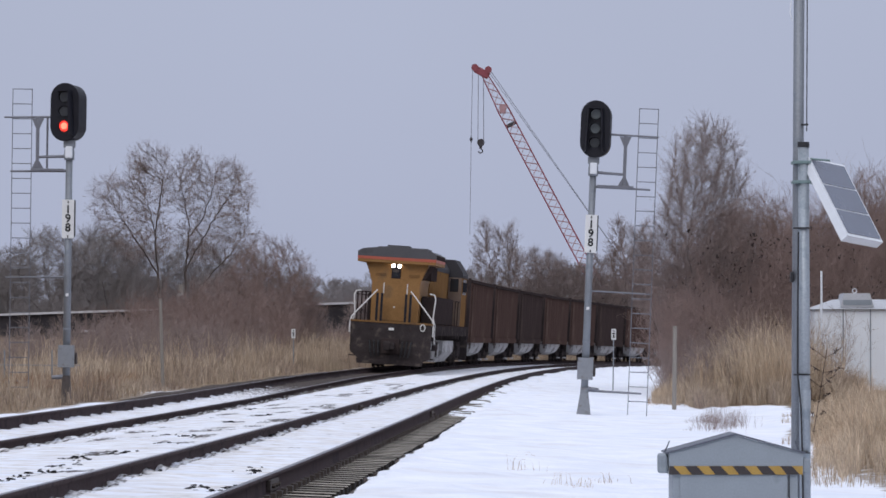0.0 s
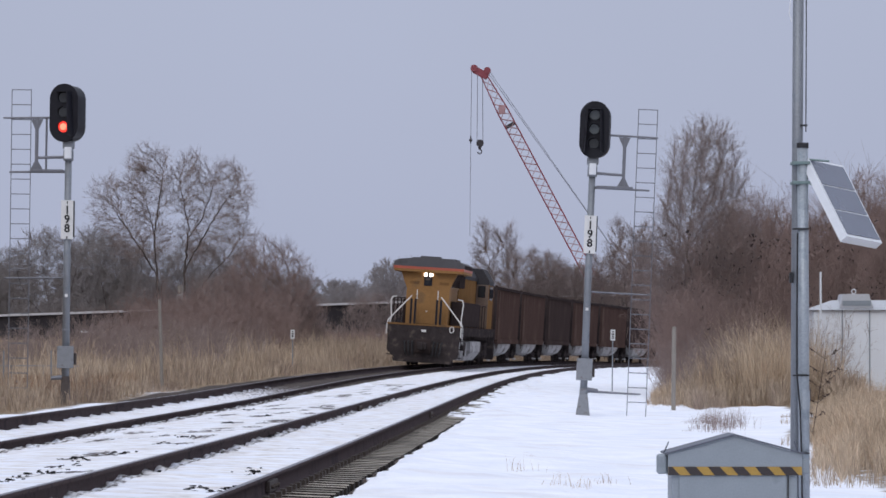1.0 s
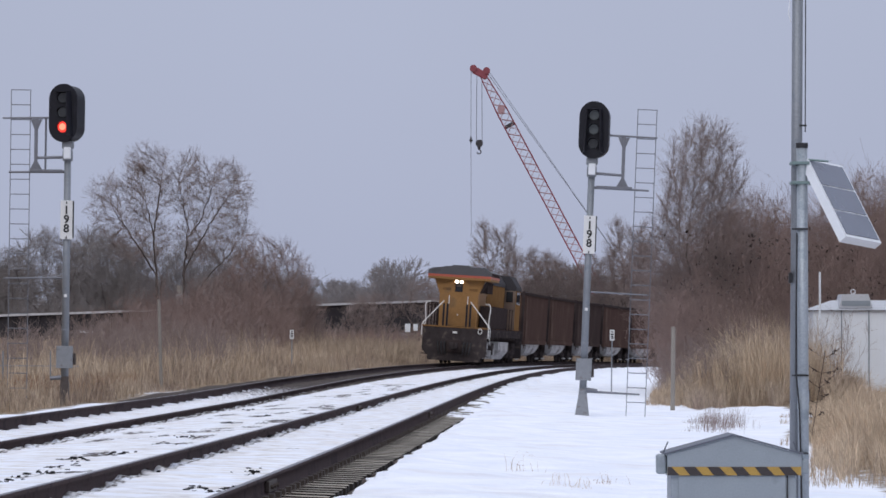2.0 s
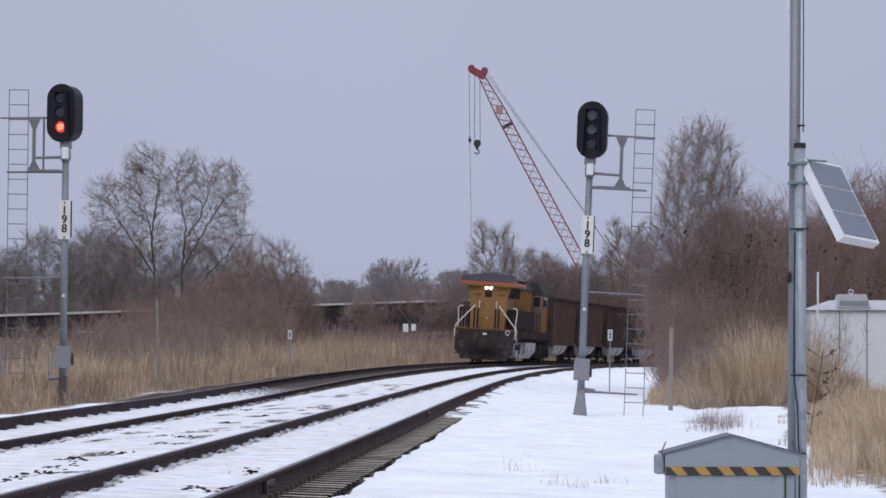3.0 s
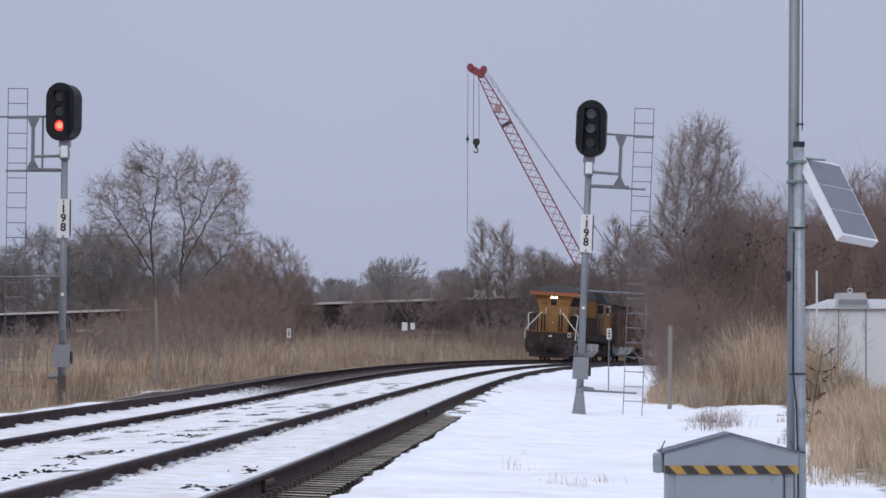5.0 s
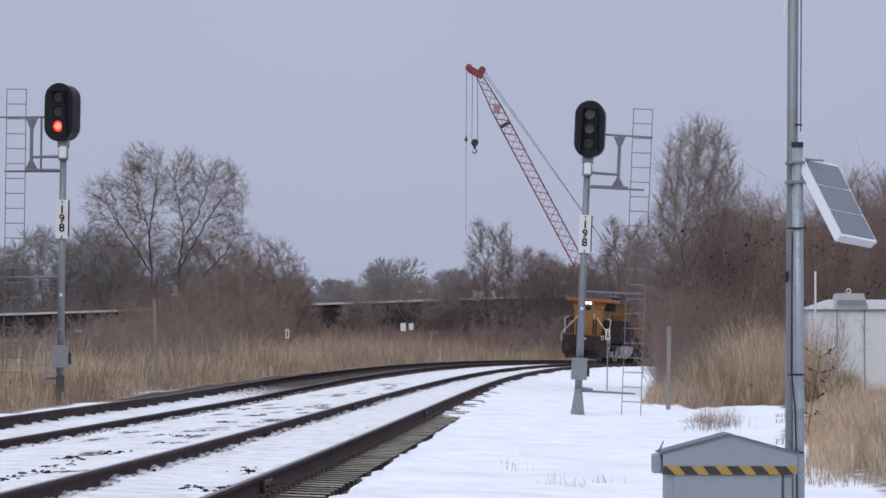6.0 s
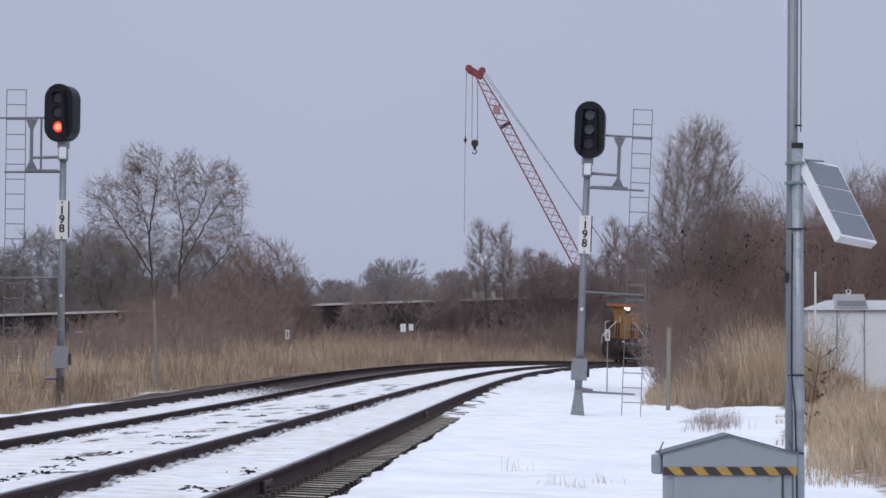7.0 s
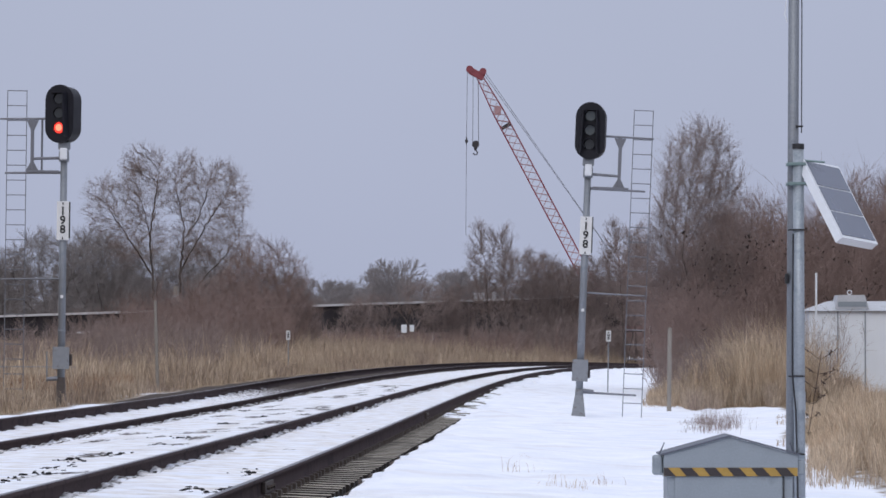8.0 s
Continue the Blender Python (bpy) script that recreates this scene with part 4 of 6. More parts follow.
    part("red_stripe", box(-1.468, 1.468, 0.61, 5.76, 4.132, 4.235), LOCO_RED, rad, "red-orange stripe")
    part("radiator_roof", extrude_y([(-1.465, 4.237), (1.465, 4.237), (1.465, 4.42), (1.25, 4.53), (0.25, 4.66), (-0.25, 4.66), (-1.25, 4.53), (-1.465, 4.42)], 0.615, 5.755), LOCO_GREY, g, "grey roof over the radiator")
    part("roof_hatch", box(-0.45, 0.35, 1.6, 3.0, 4.60, 4.72, 0.02), LOCO_GREY, g)
    part("roof_hatch", box(-0.95, 0.95, 3.3, 5.5, 4.52, 4.68, 0.03), LOCO_GREY, g)
    for sx in (-1, 1):
        sc = part("radiator_screen", box(sx * 1.472 - 0.004, sx * 1.472 + 0.004, 0.9, 5.6, 4.24, 4.40), LOCO_DARK, rad)
        if sx < 0:
            continue
        br = extrude_y([(sx * 1.20, 3.98), (sx * 1.43, 3.98), (sx * 1.02, 3.42), (sx * 0.95, 3.42)], 1.0, 1.25)
        part("wing_bracket", br, LOCO_DARK, rad)
        if sx > 0:
            part("vent_louvres", box(sx * 1.05 - 0.16, sx * 1.05 + 0.16, 2.2, 5.4, 3.45, 3.98), LOCO_DARK, rear)
    # headlights and the black panel under them
    hp = part("headlight_panel", box(-0.19, 0.15, 0.90, 0.95, 3.44, 4.0, 0.015), SIGNAL_BLACK, rear)
    part("marker_light", tube((-0.02, 0.90, 3.60), (-0.02, 0.87, 3.60), 0.065, 0.06, 12), LENS_DIM, hp)
    part("marker_housing", box(-0.13, 0.09, 0.87, 0.9, 3.68, 3.80), FOOT_BROWN, hp)
    for hx in (-0.135, 0.095):
        part("headlight", tube((hx, 0.90, 3.915), (hx, 0.85, 3.915), 0.075, 0.068, 18), HEADLIGHT, hp, "bright white headlight")
    for bx in (-0.78, 0.46):
        pl = part("number_bars", box(bx, bx + 0.40, 0.935, 0.949, 3.50, 3.62), LOCO_SHADE, rear)
    # stanchions, grab rails and safety handrails
    for sx, bx in ((-1, -0.62), (1, 0.45)):
        for k in (0, 0.17):
            part("stanchion", box(bx + k - 0.045, bx + k + 0.045, 0.35, 0.42, 1.78, 2.86, 0.01), SIGNAL_BLACK, g)
        part("grab_rail", tube((bx + (0.22 if sx < 0 else 0.02), 0.40, 2.85), (bx + (0.22 if sx < 0 else 0.02), 0.40, 3.25), 0.018, 0.018, 6), RAIL_WHITE, g)
        part("end_handrail", pipe_run([(sx * 0.62, 0.34, 2.98), (sx * 0.74, 0.30, 2.84), (sx * 1.50, 0.05, 1.92), (sx * 1.55, -0.02, 1.70), (sx * 1.55, -0.02, 1.30)], 0.026, 7), RAIL_WHITE, g, "white end handrail")
        part("side_handrail", pipe_run([(sx * 1.28, 0.95, 2.92), (sx * 1.46, 0.9, 2.90), (sx * 1.52, 0.86, 2.74), (sx * 1.46, 0.86, 2.0), (sx * 1.55, 0.86, 1.70), (sx * 1.55, 0.86, 1.05)], 0.026, 7), RAIL_WHITE, g)
        for k in range(9):
            part("side_stanchion", tube((sx * 1.46, 1.8 + 1.7 * k, 1.74), (sx * 1.46, 1.8 + 1.7 * k, 2.78), 0.02, 0.02, 6), LOCO_DARK, g)
        part("long_handrail", tube((sx * 1.46, 0.9, 2.78), (sx * 1.46, 16.6, 2.78), 0.02, 0.02, 6), LOCO_DARK, g)
    for k in range(4):
        part("step_rail", tube((-1.40 + 0.13 * k, 1.0 + 0.25 * k, 1.76), (-1.40 + 0.13 * k, 1.0 + 0.25 * k, 2.88), 0.025, 0.025, 6), LOCO_DARK, g)
    part("step_rail", tube((-1.42, 1.0, 2.88), (-0.95, 1.75, 2.88), 0.025, 0.025, 6), LOCO_DARK, g)
    ring = bmesh.new()
    for k in range(10):
        t0, t1 = 0.6283 * k, 0.6283 * (k + 1)
        bm_tube(ring, (1.16 + 0.09 * math.cos(t0), -0.03, 1.62 + 0.13 * math.sin(t0)), (1.16 + 0.09 * math.cos(t1), -0.03, 1.62 + 0.13 * math.sin(t1)), 0.02, 0.02, 6)
    part("hose_ring", ring, RAIL_WHITE, g)
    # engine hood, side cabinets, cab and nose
    # hood and cab wear the shaded copy of the gold
    part("engine_hood", extrude_y([(-0.9, 1.76), (0.9, 1.76), (0.95, 4.05), (0.7, 4.44), (-0.7, 4.44), (-0.95, 4.05)], 5.6, 16.4), LOCO_SHADE, g, "gold engine hood, shade in its colour")
    part("hood_roof", extrude_y([(-0.98, 3.93), (0.98, 3.93), (0.98, 4.08), (0.72, 4.49), (-0.72, 4.49), (-0.98, 4.08)], 5.78, 16.4), LOCO_SOOT, g)
    part("exhaust_stack", box(-0.4, 0.4, 9.2, 10.6, 4.45, 4.70, 0.03), LOCO_DARK, g)
    for yy in (6.2, 7.5, 12.0, 13.4):
        part("roof_fan", tube((0, yy, 4.45), (0, yy, 4.62), 0.5, 0.46, 16), LOCO_GREY, g)
    for sx in (-1, 1):
        half, mid_x = (0.27, 1.20) if sx > 0 else (0.10, -1.00)
        part("side_cabinet", box(mid_x - half, mid_x + half, 1.9, 11.9, 1.77, 2.84, 0.03), LOCO_DARK, g, "dark side cabinet")
        for k in range(6):
            part("hood_door", box(sx * 0.915 - 0.012, sx * 0.915 + 0.012, 6.9 + 0.82 * k, 7.6 + 0.82 * k, 1.85, 3.3, 0.004), LOCO_SHADE, g)
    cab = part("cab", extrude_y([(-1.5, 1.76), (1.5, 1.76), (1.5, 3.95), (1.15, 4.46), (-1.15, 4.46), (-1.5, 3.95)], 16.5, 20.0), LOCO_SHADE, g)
    part("cab_roof", extrude_y([(-1.53, 3.80), (1.53, 3.80), (1.53, 3.98), (1.17, 4.54), (-1.17, 4.54), (-1.53, 3.98)], 16.45, 20.05), LOCO_SOOT, cab)
    part("cab_back_panel", box(0.95, 1.505, 16.46, 16.49, 1.78, 3.9), TAN_PANEL, cab, "dusty tan back wall of the cab")
    for sx in (-1, 1):
        part("rear_window", box(sx * 1.2 - 0.17, sx * 1.2 + 0.17, 16.44, 16.46, 3.2, 3.75, 0.01), GLASS_DARK, cab)
        part("side_window", box(sx * 1.505 - 0.01, sx * 1.505 + 0.01, 17.2, 19.4, 3.1, 3.75, 0.01), GLASS_DARK, cab)
        part("mirror", box(sx * 1.62 - 0.09, sx * 1.62 + 0.09, 16.7, 16.78, 3.2, 3.6), SIGNAL_BLACK, cab)
    part("nose", extrude_y([(-0.95, 1.76), (0.95, 1.76), (0.95, 3.0), (0.6, 3.15), (-0.6, 3.15), (-0.95, 3.0)], 20.0, 21.8), LOCO_YELLOW, g)
    part("front_pilot", box(-1.54, 1.54, 21.9, 22.2, 0.3, 1.7, 0.05), LOCO_BLACK, g)
    # fuel tank, trucks and wheels
    part("fuel_tank", extrude_y([(-1.42, 1.15), (-1.42, 0.7), (-1.1, 0.28), (1.1, 0.28), (1.42, 0.7), (1.42, 1.15)], 8.0, 14.4), TANK_FROST, g, "frost-covered fuel tank")
    sets = []
    for y0 in (1.9, 15.5):
        for sx in (-1, 1):
            bm = extrude_x([(y0 - 0.6, 0.55), (y0 - 0.2, 0.95), (y0 + 4.6, 0.95), (y0 + 5.0, 0.55), (y0 + 4.4, 0.42), (y0 + 0.1, 0.42)], sx * 1.10 - 0.09, sx * 1.10 + 0.09)
            for k in range(3):
                bm_box(bm, sx * 1.22 - 0.1, sx * 1.22 + 0.1, y0 + 0.1 + 2.05 * k - 0.2, y0 + 0.1 + 2.05 * k + 0.2, 0.34, 0.80, 0.03)
                bm_tube(bm, (sx * 1.25, y0 + 0.55 + 2.05 * k, 0.5), (sx * 1.25, y0 + 0.55 + 2.05 * k, 1.1), 0.11, 0.11, 10)
            part("truck_frame", bm, LOCO_BLACK if y0 > 5 else TANK_FROST, g)
        for k in range(3):
            sets.append((wheelset(g, y0 + 0.1 + 2.05 * k, 0.533), 0.533))
        for sx in (-1, 1):
            bc = box(sx * 1.30 - 0.08, sx * 1.30 + 0.08, y0 + 2.6, y0 + 3.5, 0.50, 1.08, 0.04)
            bm_tube(bc, (sx * 1.34, y0 + 1.3, 0.86), (sx * 1.34, y0 + 2.6, 0.86), 0.12, 0.12, 10)
            part("brake_gear", bc, LOCO_BLACK, g)
    return g, sets


def build_car(label, paint):
    g = thing("coal_hopper", label, "freight wagon", "coal wagons of the train")
    y0, y1 = 0.35, 15.85
    body = part("body", extrude_x([(y0 + 0.05, 3.62), (y0 + 0.05, 1.50), (y0 + 0.3, 1.18), (y1 - 0.3, 1.18), (y1 - 0.05, 1.50), (y1 - 0.05, 3.62)], -1.46, 1.46), paint, g)
    for sx in (-1, 1):
        part("top_chord", box(sx * 1.50 - 0.07, sx * 1.50 + 0.07, y0, y1, 3.60, 3.74, 0.01), LOCO_DARK, g)
        part("side_sill", box(sx * 1.47 - 0.05, sx * 1.47 + 0.05, y0 + 0.3, y1 - 0.3, 1.04, 1.28, 0.01), paint, g)
        for k in range(11):
            yy = y0 + 0.5 + 1.45 * k
            part("side_post", box(sx * 1.456 - 0.010, sx * 1.456 + 0.010, yy - 0.05, yy + 0.05, 1.26, 3.60), paint, g)
        lad = bmesh.new()
        for k in range(6):
            bm_tube(lad, (sx * 1.56, y0 + 0.12, 1.0 + 0.42 * k), (sx * 1.56, y0 + 0.55, 1.0 + 0.42 * k), 0.015, 0.015, 5)
        for yy in (y0 + 0.12, y0 + 0.55):
            bm_tube(lad, (sx * 1.56, yy, 0.8), (sx * 1.56, yy, 3.55), 0.015, 0.015, 5)
        part("side_ladder", lad, paint, g)
        part("end_post", box(sx * 1.44 - 0.06, sx * 1.44 + 0.06, y0 - 0.06, y0 + 0.05, 1.2, 3.80), LOCO_DARK, g)
    part("end_beam", box(-1.45, 1.45, y0 - 0.05, y0 + 0.06, 3.55, 3.74), LOCO_DARK, g)
    # round-bottomed tub between the trucks, frosted
    tub = bmesh.new()
    prof = [(-1.40, 1.18), (-1.38, 0.86), (-1.22, 0.58), (-0.9, 0.42), (0.9, 0.42), (1.22, 0.58), (1.38, 0.86), (1.40, 1.18)]
    a = [tub.verts.new((x, 3.7 + (1.18 - z) * 2.2, z)) for x, z in prof]
    b = [tub.verts.new((x, 12.5 - (1.18 - z) * 2.2, z)) for x, z in prof]
    for i in range(len(prof) - 1):
        tub.faces.new((a[i], a[i + 1], b[i + 1], b[i]))
    tub.faces.new(a)
    tub.faces.new(b[::-1])
    bmesh.ops.recalc_face_normals(tub, faces=tub.faces[:])
    part("tub_bottom", tub, TANK_FROST, g, "rounded tub bottom white with frost")
    part("centre_sill", box(-0.2, 0.2, -0.2, 16.2, 0.75, 1.1), LOCO_BLACK, g)
    load = bmesh.new()
    n = 24
    rows = []
    for i in range(n + 1):
        yy = y0 + 0.1 + (y1 - y0 - 0.2) * i / n
        rows.append([load.verts.new((x, yy, 3.52 + (0.30 + 0.06 * math.sin(i * 1.9 + x * 3)) * max(0.0, 1 - (x / 1.4) ** 2) * min(1.0, min(i, n - i) / 3))) for x in (-1.4, -0.9, -0.4, 0, 0.4, 0.9, 1.4)])
    for p, q in zip(rows, rows[1:]):
        for i in range(6):
            load.faces.new((p[i], p[i + 1], q[i + 1], q[i]))
    part("coal_load", load, COAL, g, "dark heaped coal", True)
    sets = []
    for yc in (1.85, 14.35):
        for sx in (-1, 1):
            bm = extrude_x([(yc - 1.1, 0.50), (yc - 0.5, 0.78), (yc + 0.5, 0.78), (yc + 1.1, 0.50), (yc + 0.5, 0.30), (yc - 0.5, 0.30)], sx * 1.0 - 0.08, sx * 1.0 + 0.08)
            part("truck_frame", bm, LOCO_BLACK, g)
            part("spring_step", box(sx * 1.12 - 0.05, sx * 1.12 + 0.05, yc - 0.55, yc + 0.55, 0.22, 0.30), TANK_FROST, g)
        part("bolster", box(-1.2, 1.2, yc - 0.2, yc + 0.2, 0.6, 1.16), LOCO_BLACK, g)
        for k in (-0.89, 0.89):
            sets.append((wheelset(g, yc + k, 0.457), 0.457))
    return g, sets


loco, loco_sets = build_loco()
for o in loco.children_recursive:
    if o.type == "MESH" and not o.parent.name.startswith("wheelset"):
        o.data.transform(Matrix.Diagonal((1, 1, 0.977, 1)))
car_a, _ = build_car("weathered brown steel coal hopper with frosted underside", CAR_BROWN)
car_b, _ = build_car("dark brown steel coal hopper with frosted underside", CAR_DARK)
cars = [car_a, copy_thing(car_a, Matrix()), car_b, copy_thing(car_a, Matrix()), copy_thing(car_a, Matrix()), copy_thing(car_b, Matrix()),
        copy_thing(car_a, Matrix()), copy_thing(car_b, Matrix()), copy_thing(car_a, Matrix())]


def train_s(t):
    """How far along the line the locomotive's rear stands at t seconds."""
    return 137.5 + 17.95 * t + 0.18 * t * t


def vehicle_pose(s, length):
    """A vehicle whose rear end stands at s on the banked far track."""
    x0, y0, z0, _ = on_line(s + 0.15 * length, -SPACING)
    x1, y1, z1, _ = on_line(s + 0.85 * length, -SPACING)
    z0, z1 = z0 + far_lift(s + 0.15 * length), z1 + far_lift(s + 0.85 * length)
    ph = math.atan2(x1 - x0, y1 - y0)
    sx, sy = x0 - 0.15 * length * math.sin(ph), y0 - 0.15 * length * math.cos(ph)
    rise = math.degrees(math.atan2(z1 - z0, 0.7 * length))
    zz = z0 - 0.15 * (z1 - z0) / 0.7
    return Matrix.Translation((sx, sy, zz + 0.75 * BANK_FAR)) @ pose(0, 0, 0, 0, 0, -math.degrees(ph)) @ pose(0, 0, 0, rise, math.degrees(BANK_FAR), 0)


# ------------------------------------------------------------ crane far behind
def build_crane():
    g = thing("lattice_boom_crane", "red lattice boom crane standing far behind bare trees", "crane", at=pose(19.5, 450.0, ground_z(19.5, 450.0)))
    zb = ground_z(19.5, 450.0)
    tip, foot = Vector((4.55 - 19.5, 0, 32.4 - zb)), Vector((0.75, 0, 2.2))
    d = (tip - foot).normalized()
    side = Vector((d.z, 0, -d.x))
    if side.x < 0:
        side = -side
    length = (tip - foot).length

    def half(k):
        return min(0.62, 0.30 + (1 - k) * 2.2, 0.3 + k * 3)
    def corner(k, su, sv):
        return foot + d * (length * k) + side * (half(k) * su) + Vector((0, half(k) * sv, 0))
    n = 36
    for su in (-1, 1):
        for sv in (-1, 1):
            bm = bmesh.new()
            for k0, k1 in ((0.0, 0.107), (0.107, 0.855), (0.855, 1.0)):
                bm_tube(bm, corner(k0, su, sv), corner(k1, su, sv), 0.055, 0.055, 5)
            part("boom_chord", bm, CRANE_RED, g)
    for sv in (-1, 1):
        bm = bmesh.new()
        for i in range(n):
            a, b = (1, -1) if i % 2 else (-1, 1)
            bm_tube(bm, corner(i / n, a, sv), corner((i + 1) / n, b, sv), 0.035, 0.035, 4)
            bm_tube(bm, corner(i / n, -a, sv), corner((i + 1) / n, -b, sv), 0.024, 0.024, 4)
        part("boom_lacing", bm, CRANE_PALE, g, "red lattice, haze in its pale colour")
    for k in (0.80, 0.86):
        c = foot + d * (length * k)
        q = bmesh.new()
        bm_box(q, -0.5, 0.5, -0.62, 0.62, -0.55, 0.55)
        ob = part("boom_joint", q, CRANE_PALE if k > 0.85 else CRANE_DARK, g)
        ob.matrix_basis = Matrix.Translation(c) @ Matrix.Diagonal((0.72, 1, 0.9 if k > 0.85 else 0.12, 1))
        if k < 0.85:
            ob.matrix_basis = Matrix.Translation(c) @ pose(0, 0, 0, 0, math.degrees(math.atan2(d.x, d.z)), 0) @ Matrix.Diagonal((1.1, 1, 0.35, 1))
    # boom head with two sheaves
    hd = bmesh.new()
    bm_box(hd, -1.0, 0.75, -0.4, 0.4, -0.38, 0.42, 0.1)
    head = part("boom_head", hd, CRANE_RED, g, "red boom head")
    head.matrix_basis = Matrix.Translation(tip + Vector((-0.05, 0, -0.1))) @ pose(0, 0, 0, 0, 28, 0)
    for px, pz, r in ((-0.95, 0.52, 0.40), (0.55, 0.25, 0.40)):
        part("sheave", tube((tip.x + px, -0.5, tip.z + pz), (tip.x + px, 0.5, tip.z + pz), r, r, 16), CRANE_DARK if r < 0.3 else CRANE_RED, g)
    # hoist ropes with hook block, and pendant stays
    hook = Vector((4.22 - 19.5, 0, 24.6 - zb))
    for px in (-0.28, 0.28):
        part("hoist_rope", tube((hook.x + px + (0.0 if px < 0 else 0.1), 0, hook.z), (hook.x + px + 0.06, 0, tip.z), 0.035, 0.035, 5), WIRE_ROPE, g)
    bm = bmesh.new()
    bm_tube(bm, hook + Vector((0.05, -0.25, -0.15)), hook + Vector((0.05, 0.25, -0.15)), 0.42, 0.42, 14)
    bm_tube(bm, hook + Vector((0.05, 0, -0.3)), hook + Vector((0.02, 0, -0.85)), 0.28, 0.12, 8)
    for k in range(7):
        a0, a1 = radians(90 - 38 * k), radians(90 - 38 * (k + 1))
        o = hook + Vector((0.02, 0, -1.1))
        bm_tube(bm, o + Vector((0.24 * math.cos(a0), 0, 0.24 * math.sin(a0))), o + Vector((0.24 * math.cos(a1), 0, 0.24 * math.sin(a1))), 0.08, 0.07, 6)
    part("hook_block", bm, CRANE_DARK, g, "dark hook block")
    for k, (px, pz) in enumerate(((0.75, 0.3), (0.55, 0.1))):
        part("pendant_stay", tube((tip.x + px, 0.4 - 0.8 * k, tip.z + pz), (3.7, 0.4 - 0.8 * k, 6.4), 0.03, 0.03, 5), WIRE_ROPE, g)
    # machine house and crawler tracks behind the trees
    part("machine_house", box(-0.5, 6.5, -1.6, 1.6, 1.4, 4.0, 0.1), CRANE_RED, g)
    part("operator_cab", box(-0.8, 1.0, -2.3, -1.6, 1.5, 3.6, 0.08), GLASS_DARK, g)
    part("gantry", pipe_run([(2.6, 0.4, 4.0), (3.7, 0.4, 6.4), (5.6, 0.4, 4.0)], 0.12, 6), CRANE_RED, g)
    for sy in (-1, 1):
        part("crawler_track", box(-1.5, 5.5, sy * 2.0 - 0.4, sy * 2.0 + 0.4, -0.05, 1.1, 0.3), CRANE_DARK, g)
    part("turntable", tube((2.0, 0, 0.9), (2.0, 0, 1.4), 1.3, 1.3, 18), CRANE_DARK, g)
    line = thing("crane_whip_line", "slack single rope with ball hanging from the boom head", "rope", at=Matrix.Translation((3.35, 450.0, 33.3)))
    part("rope", tube((0, 0, 0), (-0.05, 0, -8.4), 0.030, 0.030, 5), WIRE_ROPE, line)
    bl = bmesh.new()
    bmesh.ops.create_icosphere(bl, subdivisions=2, radius=0.20)
    bm_tube(bl, (0, 0, 0.1), (0, 0, 0.5), 0.10, 0.05, 6)
    bm_tube(bl, (0, 0, -0.1), (0, 0, -0.4), 0.08, 0.05, 6)
    for v in bl.verts:
        v.co += Vector((-0.05, 0, -8.5))
    part("headache_ball", bl, CRANE_DARK, line)
    part("tail_rope", tube((-0.05, 0, -8.7), (-0.05, 0, -19.2), 0.030, 0.025, 5), WIRE_ROPE, line)
    return g, line


crane, whip = build_crane()


# ------------------------------------------------------------ long low girder bridge behind the brush
def build_bridge():
    g = thing("girder_bridge", "long dark girder bridge topped with snow behind the brush", "bridge")
    xs = np.arange(-81.5, 17.0, 14.0)

    def top(x):
        return 5.03 + 0.0335 * x

    def yy(x):
        return 322.0 + 0.0 * x
    for a in xs[:-1]:
        b = a + 14.0
        for off, r in ((0.0, 2.4),):
            bm = bmesh.new()
            vs = []
            for x in (a + 0.04, b - 0.04):
                for y in (yy(x) - 0.15, yy(x) + 0.15):
                    for z in (top(x) - r, top(x)):
                        vs.append(bm.verts.new((x, y, z)))
            for q in ((0, 1, 3, 2), (4, 6, 7, 5), (0, 4, 5, 1), (2, 3, 7, 6), (0, 2, 6, 4), (1, 5, 7, 3)):
                bm.faces.new([vs[i] for i in q])
            for k in range(7):
                x = a + 1 + 2 * k
                bm_box(bm, x - 0.06, x + 0.06, yy(x) - 0.32, yy(x) - 0.152, top(x) - r, top(x) - 0.02)
            bm_box(bm, a + 0.04, b - 0.04, yy(a) - 0.36, yy(a) - 0.152, top(a) - r - 0.05, top(a) - r + 0.06)
            part("girder", bm, GIRDER, g)
        bm = bmesh.new()
        vs = []
        for x in (a, b):
            for y in (yy(x) - 0.5, yy(x) + 4.5):
                for z in (top(x) + 0.004, top(x) + 0.17):
                    vs.append(bm.verts.new((x, y, z)))
        for q in ((0, 1, 3, 2), (4, 6, 7, 5), (0, 4, 5, 1), (2, 3, 7, 6), (0, 2, 6, 4), (1, 5, 7, 3)):
            bm.faces.new([vs[i] for i in q])
        part("snow_cover", bm, SNOW, g, "snow lying along the deck")
        bm = bmesh.new()
        zg = ground_z(float(a), 322.0) - 0.2
        bm_box(bm, a - 0.5, a + 0.5, 322.6, 325.5, zg, top(a) - 2.4)
        part("pier", bm, GIRDER, g)
    return g


build_bridge()
